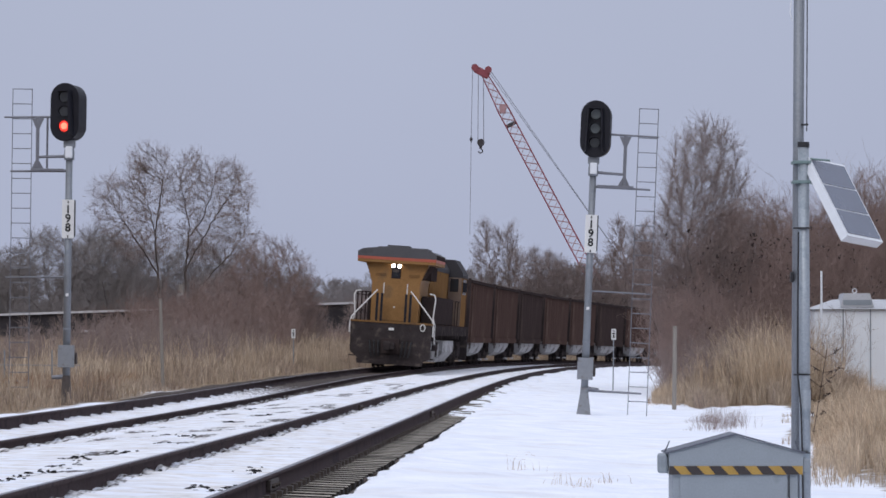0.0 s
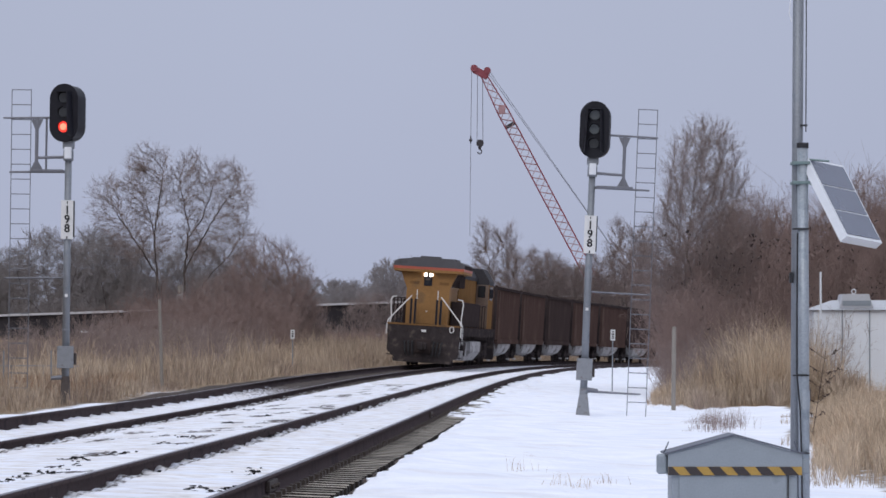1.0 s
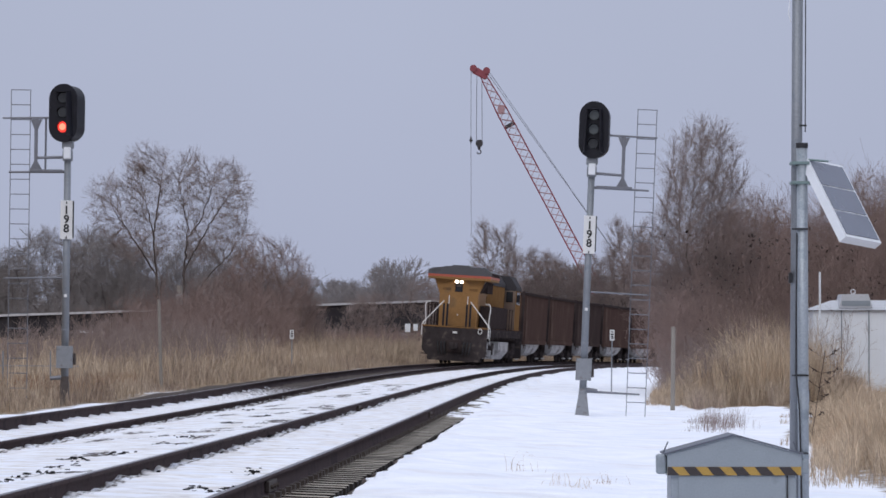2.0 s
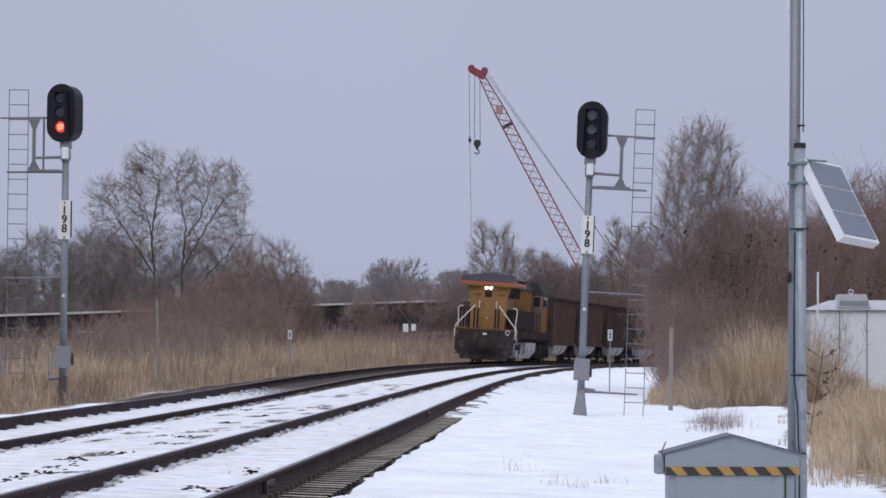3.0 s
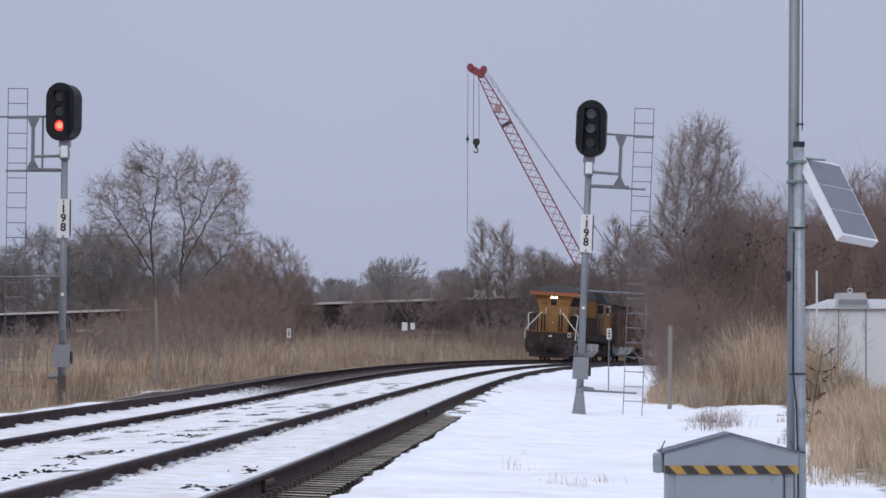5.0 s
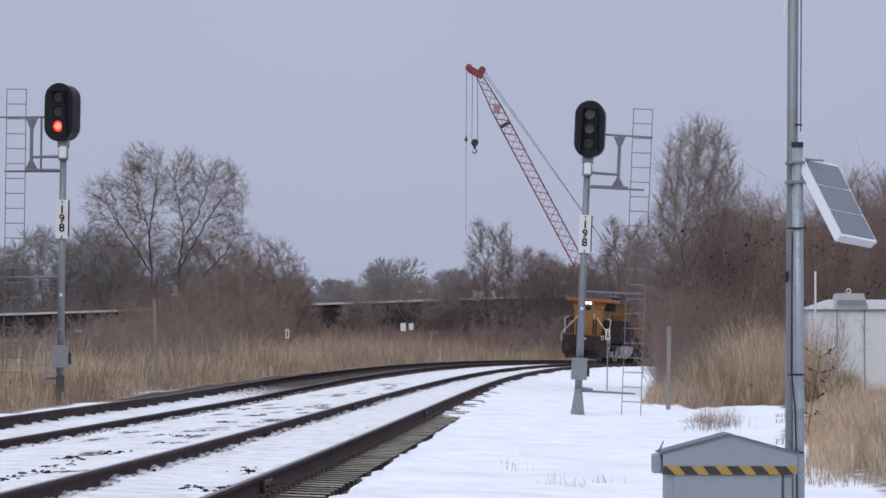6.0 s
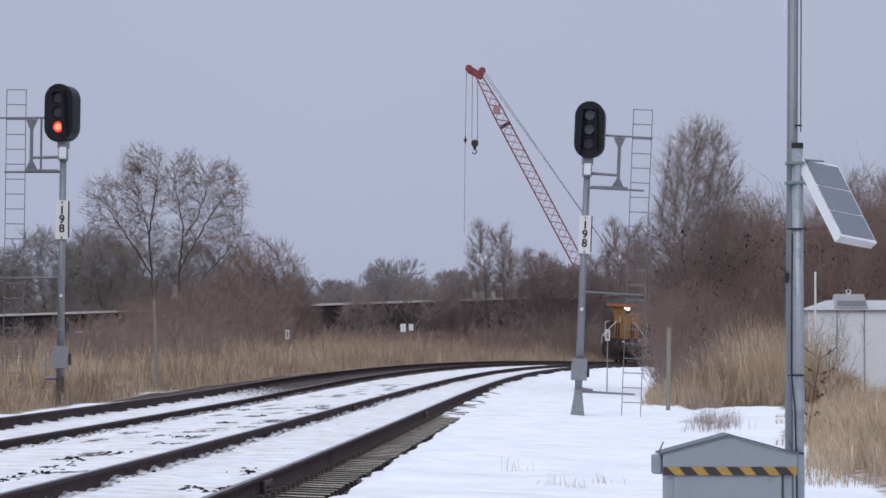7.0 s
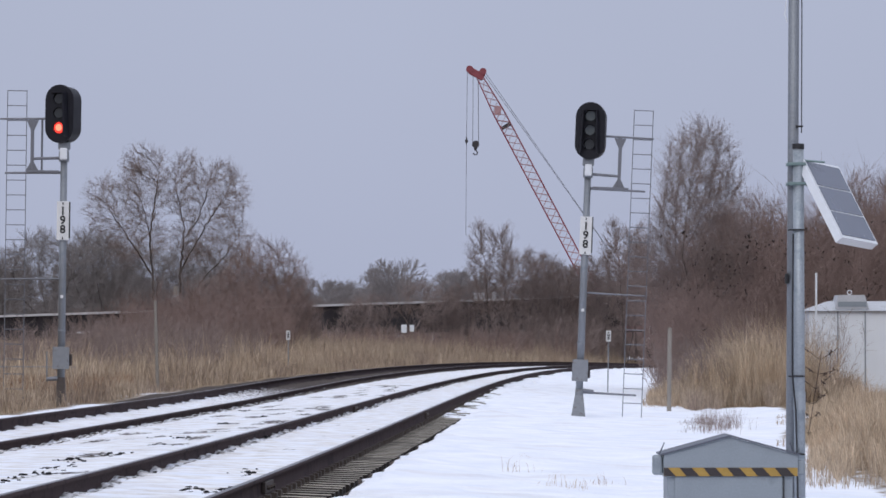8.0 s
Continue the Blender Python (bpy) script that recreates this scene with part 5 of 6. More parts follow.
# low white sheds and tanks seen far off at the bridge
for x, y, w, h, z in ((-2.12, 250.0, 0.34, 0.52, 2.28), (-1.62, 250.0, 0.28, 0.42, 2.36)):
    zg = ground_z(x, y)
    bm = box(-w / 2, w / 2, -0.3, 0.3, z, z + h, 0.02)
    ob = part("far_sign", bm, WHITE_PAINT)
    ob.location = (x, y, 0)
    part("post", box(-0.02, 0.02, 0.31, 0.35, zg - 0.05, z + 0.2), WOOD_POST, ob)
    tagged(ob, "small white board on a post in far brush", "sign", "far white boards")
for x, y, z, w, h in ((3.35, 323.5, 5.30, 0.9, 0.55), (4.55, 323.5, 5.34, 0.3, 0.6)):
    ob = part("roadside_box", box(-w / 2, w / 2, -0.4, 0.4, 0, h, 0.03), ROOF_PAINT)
    ob.location = (x, y, z)
    tagged(ob, "small white box on the bridge deck", "box", "bridge boxes")
for x, y, z, w, h in ((-22.2, 250.0, 2.2, 0.75, 0.16),):
    ob = part("cable_lid", box(-w / 2, w / 2, -0.5, 0.5, z, z + h, 0.03), WHITE_PAINT)
    bm = box(-w / 2 + 0.05, w / 2 - 0.05, -0.4, 0.4, ground_z(x, y) - 0.05, z - 0.004)
    ob.location = (x, y, 0)
    part("plinth", bm, GIRDER, ob)
    tagged(ob, "low box with a white lid in far brush", "equipment box", "far white boards")
ob = part("far_sign_post", tube((-15.6, 238.0, ground_z(-15.6, 238.0)), (-15.6, 238.0, 5.0), 0.16, 0.16, 8), WOOD_POST)
tagged(ob, "pale marker post in the brush", "post")
for k in range(2):
    tagged(part("far_plate", box(-15.80, -15.42, 237.6, 237.7, 3.0 + 0.9 * k, 3.6 + 0.9 * k, 0.01), PANEL_GREY, ob), "", "")


# ------------------------------------------------------------ bare trees and brush
def grow(rng, height, radius, levels=4, spread=38, lean=0.0, up=0.25, first=0.25, kids=(7, 6, 5, 4), shrink=0.52, forks=1, wob=0.10, twig_r=0.008, env=None):
    """Segments of a bare tree at the origin."""
    segs = []

    def limb(p, d, length, r, lev):
        n = 7 if lev == 0 else (5 if lev == 1 else (4 if lev == 2 else 3))
        step = length / n
        count = kids[min(lev, len(kids) - 1)]
        spots = [(first if lev == 0 else 0.18) + (1 - (first if lev == 0 else 0.18)) * (i + rng.uniform(0.1, 0.9)) / count for i in range(count)]
        turn = rng.uniform(0, 6.28)
        q, dd = p.copy(), d.copy()
        for i in range(n):
            f0, f1 = i / n, (i + 1) / n
            r0, r1 = max(r * (1 - 0.78 * f0), twig_r), max(r * (1 - 0.78 * f1), twig_r * 0.8)
            dd = dd + Vector((rng.normal(0, wob), rng.normal(0, wob), rng.normal(0, wob * 0.5) + up * 0.25))
            dd.normalize()
            e = q + dd * step
            segs.append((*q, *e, r0, r1))
            if lev < levels:
                for sp in spots:
                    if f0 <= sp < f1:
                        turn += 2.4 + rng.normal(0, 0.4)
                        a = radians(rng.normal(spread * (1.0 if lev == 0 else (0.85 if lev == 1 else 0.72)), 8))
                        side = dd.orthogonal().normalized()
                        side.rotate(Matrix.Rotation(turn, 3, dd))
                        nd = dd * math.cos(a) + side * math.sin(a)
                        kl = length * (shrink if lev == 0 else shrink + 0.08) * rng.uniform(0.7, 1.15) * (1.15 - 0.5 * sp)
                        if env:
                            for _ in range(7):
                                e2 = q + nd * kl
                                ez = (e2.z - env[0]) / (env[1] if e2.z > env[0] else env[2])
                                if (e2.x ** 2 + e2.y ** 2) / env[3] ** 2 + ez * ez <= 1:
                                    break
                                kl *= 0.82
                            if kl < 0.12 * length:
                                continue
                        limb(q + dd * step * ((sp - f0) * n), nd, kl, max(r * (0.64 if lev == 0 else 0.52) * (1 - 0.6 * sp), twig_r), lev + 1)
            q = e

    for k in range(forks):
        a = 6.28 * k / max(forks, 1) + rng.uniform(0, 1)
        tilt = 0.0 if forks == 1 else rng.uniform(0.10, 0.30)
        d = Vector((math.cos(a) * tilt + lean, math.sin(a) * tilt, 1)).normalized()
        limb(Vector((0, 0, -0.1)), d, height * (1 if forks == 1 else rng.uniform(0.75, 1.0)), radius, 0)
    return segs


def spread_crown(rng, stems, blobs, count, step=0.32, r_tip=0.006, up=0.10, twigs=3, twig_len=0.55, thin=2.25, shell=0.5):
    """Segments of a bare tree whose limbs grow from the stems into the blobs of its crown.

    stems: polylines of (x, y, z); blobs: (x, y, z, rx, ry, rz); up: how much twigs rise."""
    nodes, parent, way = [], [], []
    for stem in stems:
        last = min(range(len(nodes)), key=lambda i: (nodes[i] - Vector(stem[0])).length) if nodes else -1
        for a, b in zip(stem[:-1], stem[1:]):
            a, b = Vector(a), Vector(b)
            n = max(1, int((b - a).length / step))
            for i in range(0 if last < 0 else 1, n + 1):
                nodes.append(a + (b - a) * (i / n) + Vector(rng.normal(0, 0.03, 3)))
                parent.append(last)
                way.append((b - a).normalized())
                last = len(nodes) - 1
    size = np.array([b[3] * b[4] * b[5] for b in blobs])
    goals = []
    for k in rng.choice(len(blobs), count, p=size / size.sum()):
        b = blobs[k]
        d = rng.normal(0, 1, 3)
        d /= np.linalg.norm(d)
        d *= rng.uniform(0, 1) ** (1 / (3 + 3 * shell))
        goals.append(Vector((b[0] + d[0] * b[3], b[1] + d[1] * b[4], b[2] + d[2] * b[5])))
    for _ in range(70):
        tree = KDTree(len(nodes))
        for i, v in enumerate(nodes):
            tree.insert(v, i)
        tree.balance()
        pull, left = collections.defaultdict(lambda: Vector((0, 0, 0))), []
        for v in goals:
            _, i, dist = tree.find(v)
            if dist < step * 1.5:
                continue
            left.append(v)
            pull[i] += (v - nodes[i]).normalized()
        if not left:
            break
        goals = left
        for i, d in pull.items():
            d = d.normalized() + way[i] * 0.55 + Vector((0, 0, up)) + Vector(rng.normal(0, 0.13, 3))
            d.normalize()
            nodes.append(nodes[i] + d * step)
            parent.append(i)
            way.append(d)
    load = np.zeros(len(nodes))
    for i in range(len(nodes) - 1, -1, -1):
        load[i] = max(load[i], r_tip ** thin)
        if parent[i] >= 0:
            load[parent[i]] += load[i]
    rad = load ** (1 / thin)
    segs = []
    for i, q in enumerate(parent):
        if q >= 0:
            segs.append((*nodes[q], *nodes[i], min(rad[q], rad[i] * 1.5), rad[i]))
        if rad[i] < r_tip * 3.2:
            for _ in range(twigs):
                d = way[i] + Vector(rng.normal(0, 0.58, 3)) + Vector((0, 0, up * 1.5))
                d.normalize()
                e = nodes[i] + d * (twig_len * rng.uniform(0.4, 1.1))
                segs.append((*nodes[i], *e, r_tip * 0.8, r_tip * 0.55))
                m = nodes[i].lerp(e, rng.uniform(0.3, 0.7))
                d2 = d + Vector(rng.normal(0, 0.5, 3))
                segs.append((*m, *(m + d2.normalized() * (twig_len * rng.uniform(0.25, 0.6))), r_tip * 0.65, r_tip * 0.45))
    return segs


def build_tree(label, x, y, segs, bark=BARK, turn=0.0, thick=0.045, twig=None):
    g = thing("bare_tree", label, "tree", "bare winter trees", pose(x, y, ground_z(x, y), 0, 0, turn))
    s = np.asarray(segs)
    big = s[:, 6] > thick
    if big.any():
        t = new("trunk", twigs_mesh("trunk", s[big], bark))
        t.parent = g
    c = new("crown", twigs_mesh("crown", s[~big], twig or TWIG))
    c.parent = g
    return g


def brush_segments(rng, n, xs, y0, y1, h0, h1, twigs=5, r=0.012, line=None, along=False):
    """Many fanning stems with side twigs, scattered between two x's and two y's (world)."""
    out = []
    x = rng.uniform(xs[0], xs[1], n)
    y = rng.uniform(y0, y1, n)
    if along:
        x, y, _, _ = on_line(y, x)
    h = rng.uniform(h0, h1, n) * (0.75 + 0.35 * np.sin(x * 0.55 + y * 0.2) ** 2)
    if line is not None:
        h = h * np.interp(x, line[0], line[1])
    sdir = rng.normal(0, 0.24, (n, 2))
    for i in range(n):
        z = ground_z(x[i], y[i])
        p = np.array([x[i], y[i], z - 0.05])
        d = np.array([sdir[i, 0], sdir[i, 1], 1.0])
        d /= np.linalg.norm(d)
        steps = 4
        for k in range(steps):
            f = k / steps
            d2 = d + np.array([rng.normal(0, 0.13), rng.normal(0, 0.13), 0.05])
            d2 /= np.linalg.norm(d2)
            e = p + d2 * h[i] / steps
            out.append((*p, *e, r * (1 - 0.7 * f) * 1.6, r * (1 - 0.7 * (f + 0.25)) * 1.6))
            if k:
                for _ in range(twigs):
                    u = rng.uniform(0, 1)
                    q = p + (e - p) * u
                    td = d2 * rng.uniform(0.3, 1.0) + np.array([rng.normal(0, 0.65), rng.normal(0, 0.65), rng.uniform(0.0, 0.6)])
                    td /= np.linalg.norm(td)
                    tl = h[i] * rng.uniform(0.08, 0.24)
                    m = q + td * tl
                    out.append((*q, *m, r * 0.75, r * 0.5))
                    for _ in range(2):
                        t2 = td + rng.normal(0, 0.5, 3) + np.array([0, 0, 0.2])
                        t2 /= np.linalg.norm(t2)
                        q2 = q + td * tl * rng.uniform(0.3, 0.9)
                        out.append((*q2, *(q2 + t2 * tl * rng.uniform(0.4, 0.8)), r * 0.55, r * 0.35))
            p, d = e, d2
    return out


def brush(label, seed, n, xs, y0, y1, h0, h1, mat, twigs=4, r=0.012, line=None, along=False):
    rng = np.random.default_rng(seed)
    ob = new("brush", twigs_mesh("brush", brush_segments(rng, n, xs, y0, y1, h0, h1, twigs, r, line, along), mat))
    return tagged(ob, label, "brush", kind="stuff")


def grass(label, seed, n, place, h0, h1, mat, width=0.012, lean=0.25, name="dry_grass"):
    """Blades of two faces each. place(rng, n) gives x, y and a factor of height."""
    rng = np.random.default_rng(seed)
    x, y, f = place(rng, n)
    s, w = beside(x, y)
    z = level(s, w, x, y) - 0.03
    h = rng.uniform(h0, h1, n) * f
    a = rng.uniform(0, 6.28, n)
    wd = width * rng.uniform(0.6, 1.4, n)
    lx, ly = rng.normal(0, lean, n) * h, rng.normal(0, lean, n) * h
    cx, cy = np.cos(a) * wd / 2, np.sin(a) * wd / 2
    vs = np.empty((n, 5, 3))
    vs[:, 0] = np.stack([x - cx, y - cy, z], -1)
    vs[:, 1] = np.stack([x + cx, y + cy, z], -1)
    vs[:, 2] = np.stack([x + cx * 0.8 + lx * 0.35, y + cy * 0.8 + ly * 0.35, z + h * 0.6], -1)
    vs[:, 3] = np.stack([x - cx * 0.8 + lx * 0.35, y - cy * 0.8 + ly * 0.35, z + h * 0.6], -1)
    vs[:, 4] = np.stack([x + lx, y + ly, z + h * (1 - 0.3 * (np.abs(lx) + np.abs(ly)) / np.maximum(h, 0.01))], -1)
    b = np.arange(n)[:, None] * 5
    fs = np.concatenate([b + np.array([[0, 1, 2]]), b + np.array([[0, 2, 3]]), b + np.array([[3, 2, 4]])])
    return tagged(new(name, mesh_from(name, vs.reshape(-1, 3), fs, mat)), label, "grass", kind="stuff")


def strip(s0, s1, w0, w1, edge=0.0, power=1.0):
    """Places along the line between two offsets; edge: how much lower the grass is on the side of the track."""
    def place(rng, n):
        s = s0 + (s1 - s0) * rng.uniform(0, 1, n) ** power
        u = rng.uniform(0, 1, n)
        w = w0 + (w1 - w0) * u
        x, y, _, _ = on_line(s, w)
        clump = 0.65 + 0.35 * np.sin(x * 1.1 + 0.5 * np.sin(y * 0.3)) * np.cos(y * 0.21 + x * 0.4) + rng.normal(0, 0.12, n)
        return x, y, np.clip(clump, 0.25, 1.3) * (1 - edge * (1 - np.minimum(1, u * 4)))
    return place


def field(x0, x1, y0, y1, clumps=0, spread=0.4, seed=1):
    def place(rng, n):
        if clumps:
            r2 = np.random.default_rng(seed)
            cx, cy, ch = r2.uniform(x0, x1, clumps), r2.uniform(y0, y1, clumps), r2.uniform(0.6, 1.15, clumps)
            i = rng.integers(0, clumps, n)
            return cx[i] + rng.normal(0, spread, n), cy[i] + rng.normal(0, spread * 2, n), ch[i] * rng.uniform(0.7, 1.1, n)
        return rng.uniform(x0, x1, n), rng.uniform(y0, y1, n), np.full(n, 1.0)
    return place


def wedge(k0, k1, y0, y1, clumps=0, spread=0.3, seed=1):
    """Places that fan out to the right of the line of sight along the snow: x between k0 * y and k1 * y."""
    def place(rng, n):
        if clumps:
            r2 = np.random.default_rng(seed)
            cy = r2.uniform(y0, y1, clumps)
            cx, ch = cy * r2.uniform(k0, k1, clumps), r2.uniform(0.6, 1.15, clumps)
            i = rng.integers(0, clumps, n)
            x, y = cx[i] + rng.normal(0, spread, n), cy[i] + rng.normal(0, spread * 2, n)
            return np.maximum(x, y * k0), y, ch[i] * rng.uniform(0.6, 1.1, n) * np.clip(0.18 + 1.6 * (x / y - k0) / (k1 - k0), 0, 1)
        y = rng.uniform(y0, y1, n)
        k = rng.uniform(0, 1, n)
        y = y + 2.4 * np.sin(k * 19) + 1.4 * np.sin(k * 47 + 1)
        x = y * (k0 + (k1 - k0) * k)
        clump = 0.72 + 0.28 * np.sin(x * 2.3 + 0.6 * np.sin(y * 0.4)) * np.cos(y * 0.31 + x) + rng.normal(0, 0.14, n)
        return x, y, np.clip(clump, 0.25, 1.3) * np.minimum(1, 0.3 + k * 2.4)
    return place


def build_vegetation():
    R = np.random.default_rng
    # the tall pair on the left, and the trees round it
    build_tree("tall bare cottonwood with forked trunk and wide twiggy crown", -16.9, 240.0,
               spread_crown(R(11), [[(0, 0, -0.1), (-0.25, 0, 5.0), (-0.45, 0.1, 7.2), (-0.9, 0.1, 9.2)], [(-0.25, 0, 4.8), (-1.6, -0.2, 6.9), (-2.6, -0.3, 8.4)],
                                    [(-0.42, 0, 7.0), (-0.1, 0.2, 9.4), (0.1, 0.2, 11.0)]],
                            [(-0.7, 0, 10.1, 1.45, 1.9, 2.45), (-2.9, 0, 8.9, 1.35, 1.5, 1.75), (-1.0, 0.3, 6.9, 1.8, 2.0, 1.6)], 1700, 0.27, 0.0085, 0.16, 5, 0.85), turn=0, thick=0.034)
    build_tree("tall bare cottonwood with several rising limbs", -15.7, 241.0,
               spread_crown(R(23), [[(0, 0, -0.1), (0.2, 0, 5.4), (0.4, 0.1, 7.6), (-0.2, 0.1, 10.6)], [(0.3, 0, 7.0), (1.2, 0.2, 8.2), (1.9, 0.2, 10.4)],
                                    [(0.2, 0, 5.2), (1.6, -0.2, 7.6), (3.1, -0.2, 10.0)], [(0.5, 0.3, -0.1), (1.3, 0.3, 4.4), (3.0, 0.4, 6.2), (3.6, 0.4, 7.2)]],
                            [(0.55, 0, 9.9, 1.2, 1.8, 2.3), (2.6, 0, 9.5, 1.5, 1.8, 2.2), (3.1, 0.2, 6.8, 1.4, 1.6, 1.5), (1.1, 0.2, 7.0, 1.4, 1.8, 1.6)], 2300, 0.27, 0.0085, 0.16, 5, 0.85), thick=0.034)
    build_tree("bushy reddish-brown bare tree with fanning stems", -9.7, 225.0,
               spread_crown(R(31), [[(0.1 * math.sin(a), 0.1 * math.cos(a), -0.1), (1.0 * math.sin(a), 0.8 * math.cos(a), 2.2 + 0.5 * math.cos(3 * a))] for a in (0.3, 1.2, 2.0, 2.9, 3.8, 4.6, 5.5)],
                            [(-0.1, 0, 3.6, 2.75, 2.6, 3.1), (0.2, 0, 2.2, 2.6, 2.4, 1.9)], 2200, 0.24, 0.0075, 0.24, 5, 0.75), bark=TWIG_RED, twig=TWIG_RED, thick=0.05)
    mid = build_tree("low bare bushy tree in the brush", -12.4, 232.0,
                     spread_crown(R(33), [[(0.1 * math.sin(a), 0.1 * math.cos(a), -0.1), (0.7 * math.sin(a), 0.7 * math.cos(a), 1.6)] for a in (0.2, 1.5, 2.8, 4.0, 5.3)],
                                  [(0, 0, 2.6, 2.0, 2.0, 2.3)], 750, 0.26, 0.0085, 0.2, 7, 0.7))
    for x, y, t, k in ((-15.4, 236.0, 45, 0.7), (-13.6, 222.0, 170, 0.62), (-11.4, 215.0, 290, 0.7), (-8.0, 226.0, 120, 0.75)):
        copy_thing(mid, pose(x, y, ground_z(x, y), 0, 0, t) @ Matrix.Scale(k, 4))
    grey = build_tree("tall grey bare tree behind the bridge", -34.0, 345.0,
                      spread_crown(R(35), [[(0, 0, -0.1), (0.2, 0, 3.5), (-0.4, 0, 6.5)], [(0.1, 0, 2.6), (1.8, 0.2, 5.2), (2.4, 0, 7.5)], [(0.1, 0, 2.8), (-1.9, -0.2, 5.0), (-2.8, 0, 7.2)]],
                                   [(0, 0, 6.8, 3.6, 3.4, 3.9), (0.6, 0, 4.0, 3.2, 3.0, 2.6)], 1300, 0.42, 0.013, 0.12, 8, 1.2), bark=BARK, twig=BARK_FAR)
    for x, y, t, k in ((-29.5, 350.0, 20, 0.98), (-25.4, 348.0, 300, 0.9), (-38.4, 352.0, 110, 0.86), (-21.6, 352.0, 33, 0.95), (-17.4, 350.0, 150, 0.85), (-32.0, 372.0, 80, 1.1),
                       (-13.6, 356.0, 240, 0.7), (-41.5, 348.0, 60, 0.8)):
        copy_thing(grey, pose(x, y, ground_z(x, y), 0, 0, t) @ Matrix.Scale(k, 4))
    # the large tree on the right and its neighbours
    build_tree("large bare many-stemmed tree with upright twigs on the bank", 8.1, 122.0,
               spread_crown(R(41), [[(0.25 * math.sin(a), 0.2 * math.cos(a), -0.1), ((0.5 + 0.22 * (k % 3)) * math.sin(a), 0.5 * math.cos(a), 2.2 + 0.25 * k)] for k, a in enumerate((0.1, 0.8, 1.5, 2.2, 3.0, 3.8, 4.5, 5.1, 5.7))],
                            [(-0.1, 0, 6.0, 1.30, 1.3, 2.4), (-0.1, 0, 4.3, 1.75, 1.5, 2.0), (-1.2, 0, 3.4, 1.0, 1.0, 1.7)], 3600, 0.17, 0.0042, 0.20, 8, 0.62, 2.2, 0.1), thick=0.022)
    rt = build_tree("bare many-stemmed tree on the bank", 9.8, 130.0,
                    spread_crown(R(43), [[(0.2 * math.sin(a), 0.2 * math.cos(a), -0.1), (0.6 * math.sin(a), 0.6 * math.cos(a), 1.8)] for a in (0.3, 1.3, 2.4, 3.4, 4.5, 5.6)],
                                 [(0, 0, 3.4, 1.7, 1.6, 2.3), (0, 0, 2.0, 1.6, 1.5, 1.5)], 1300, 0.18, 0.0042, 0.26, 8, 0.6, 2.2, 0.1), twig=TWIG_RED, thick=0.025)
    for x, y, t, k in ((10.5, 131.0, 90, 1.1), (12.0, 136.0, 180, 1.0), (13.4, 133.0, 250, 1.06), (15.0, 138.0, 30, 1.22), (9.4, 137.0, 300, 1.0), (16.4, 134.0, 120, 1.28), (17.6, 140.0, 20, 1.3)):
        copy_thing(rt, pose(x, y, ground_z(x, y), 0, 0, t) @ Matrix.Scale(k, 4))
    # thin trees beyond the bend
    ft = build_tree("slender bare tree beyond the bend", 4.0, 300.0,
                    spread_crown(R(51), [[(0, 0, -0.1), (-0.2, 0, 4.0), (-0.5, 0, 8.0)], [(0.1, 0.3, -0.1), (1.1, 0.3, 4.5), (0.9, 0.3, 8.4)], [(-0.2, 0, 3.0), (-1.0, 0.2, 5.6)]],
                                 [(-0.6, 0, 7.6, 0.95, 1.2, 3.0), (0.95, 0, 7.4, 0.9, 1.2, 3.2), (0.2, 0, 4.8, 1.5, 1.4, 2.0)], 900, 0.32, 0.0095, 0.30, 9, 0.95), thick=0.045)
    for x, y, t, dz in ((6.4, 312.0, 160, 1.6), (7.6, 306.0, 220, 2.0), (8.7, 314.0, 300, 1.9), (9.8, 309.0, 20, 2.6), (11.0, 316.0, 110, 2.8), (12.2, 308.0, 70, 3.2),
                        (14.1, 300.0, 10, -0.4), (13.0, 318.0, 190, 1.5), (15.4, 312.0, 250, 0.8), (2.2, 312.0, 200, 4.4), (1.1, 306.0, 90, 4.9)):
        copy_thing(ft, pose(x, y, ground_z(x, y) - 0.1, 0, 0, t) @ Matrix.Scale(1.0 - dz / 11, 4))
    fl = build_tree("low spreading bare tree with bent limbs", -2.0, 304.0,
                    spread_crown(R(61), [[(0, 0, -0.1), (0.3, 0, 2.4), (1.4, 0, 4.2)], [(0.3, 0, 2.2), (-1.0, 0, 3.8)]], [(0.9, 0, 4.4, 2.4, 1.6, 1.5)], 300, 0.32, 0.010, 0.06, 6, 1.0), thick=0.05)
    for x, y, t, k in ((-4.4, 310.0, 180, 0.85), (0.2, 308.0, 60, 0.8), (-6.6, 308.0, 20, 0.75)):
        copy_thing(fl, pose(x, y, ground_z(x, y), 0, 0, t) @ Matrix.Scale(k, 4))
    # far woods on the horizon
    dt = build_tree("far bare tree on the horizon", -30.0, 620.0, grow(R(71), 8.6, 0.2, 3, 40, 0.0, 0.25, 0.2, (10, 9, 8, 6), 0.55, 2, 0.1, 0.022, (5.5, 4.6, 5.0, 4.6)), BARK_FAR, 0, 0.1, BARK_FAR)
    r9 = R(72)
    for k in range(110):
        x, y = -80 + 1.4 * k + r9.uniform(-1, 1), r9.uniform(520, 700)
        copy_thing(dt, pose(x, y, ground_z(x, y) - 0.3, 0, 0, r9.uniform(0, 360)) @ Matrix.Scale(r9.uniform(0.95, 1.35), 4))
    # brush
    brush("dense brown brush behind the dry grass", 101, 1250, (-18.0, -7.8), 195, 235, 2.0, 4.2, TWIG_RED, 5, 0.009, ((-18.0, -16.5, -13, -11, -9, -7.8), (0.30, 0.80, 0.95, 0.95, 1.05, 0.80)))
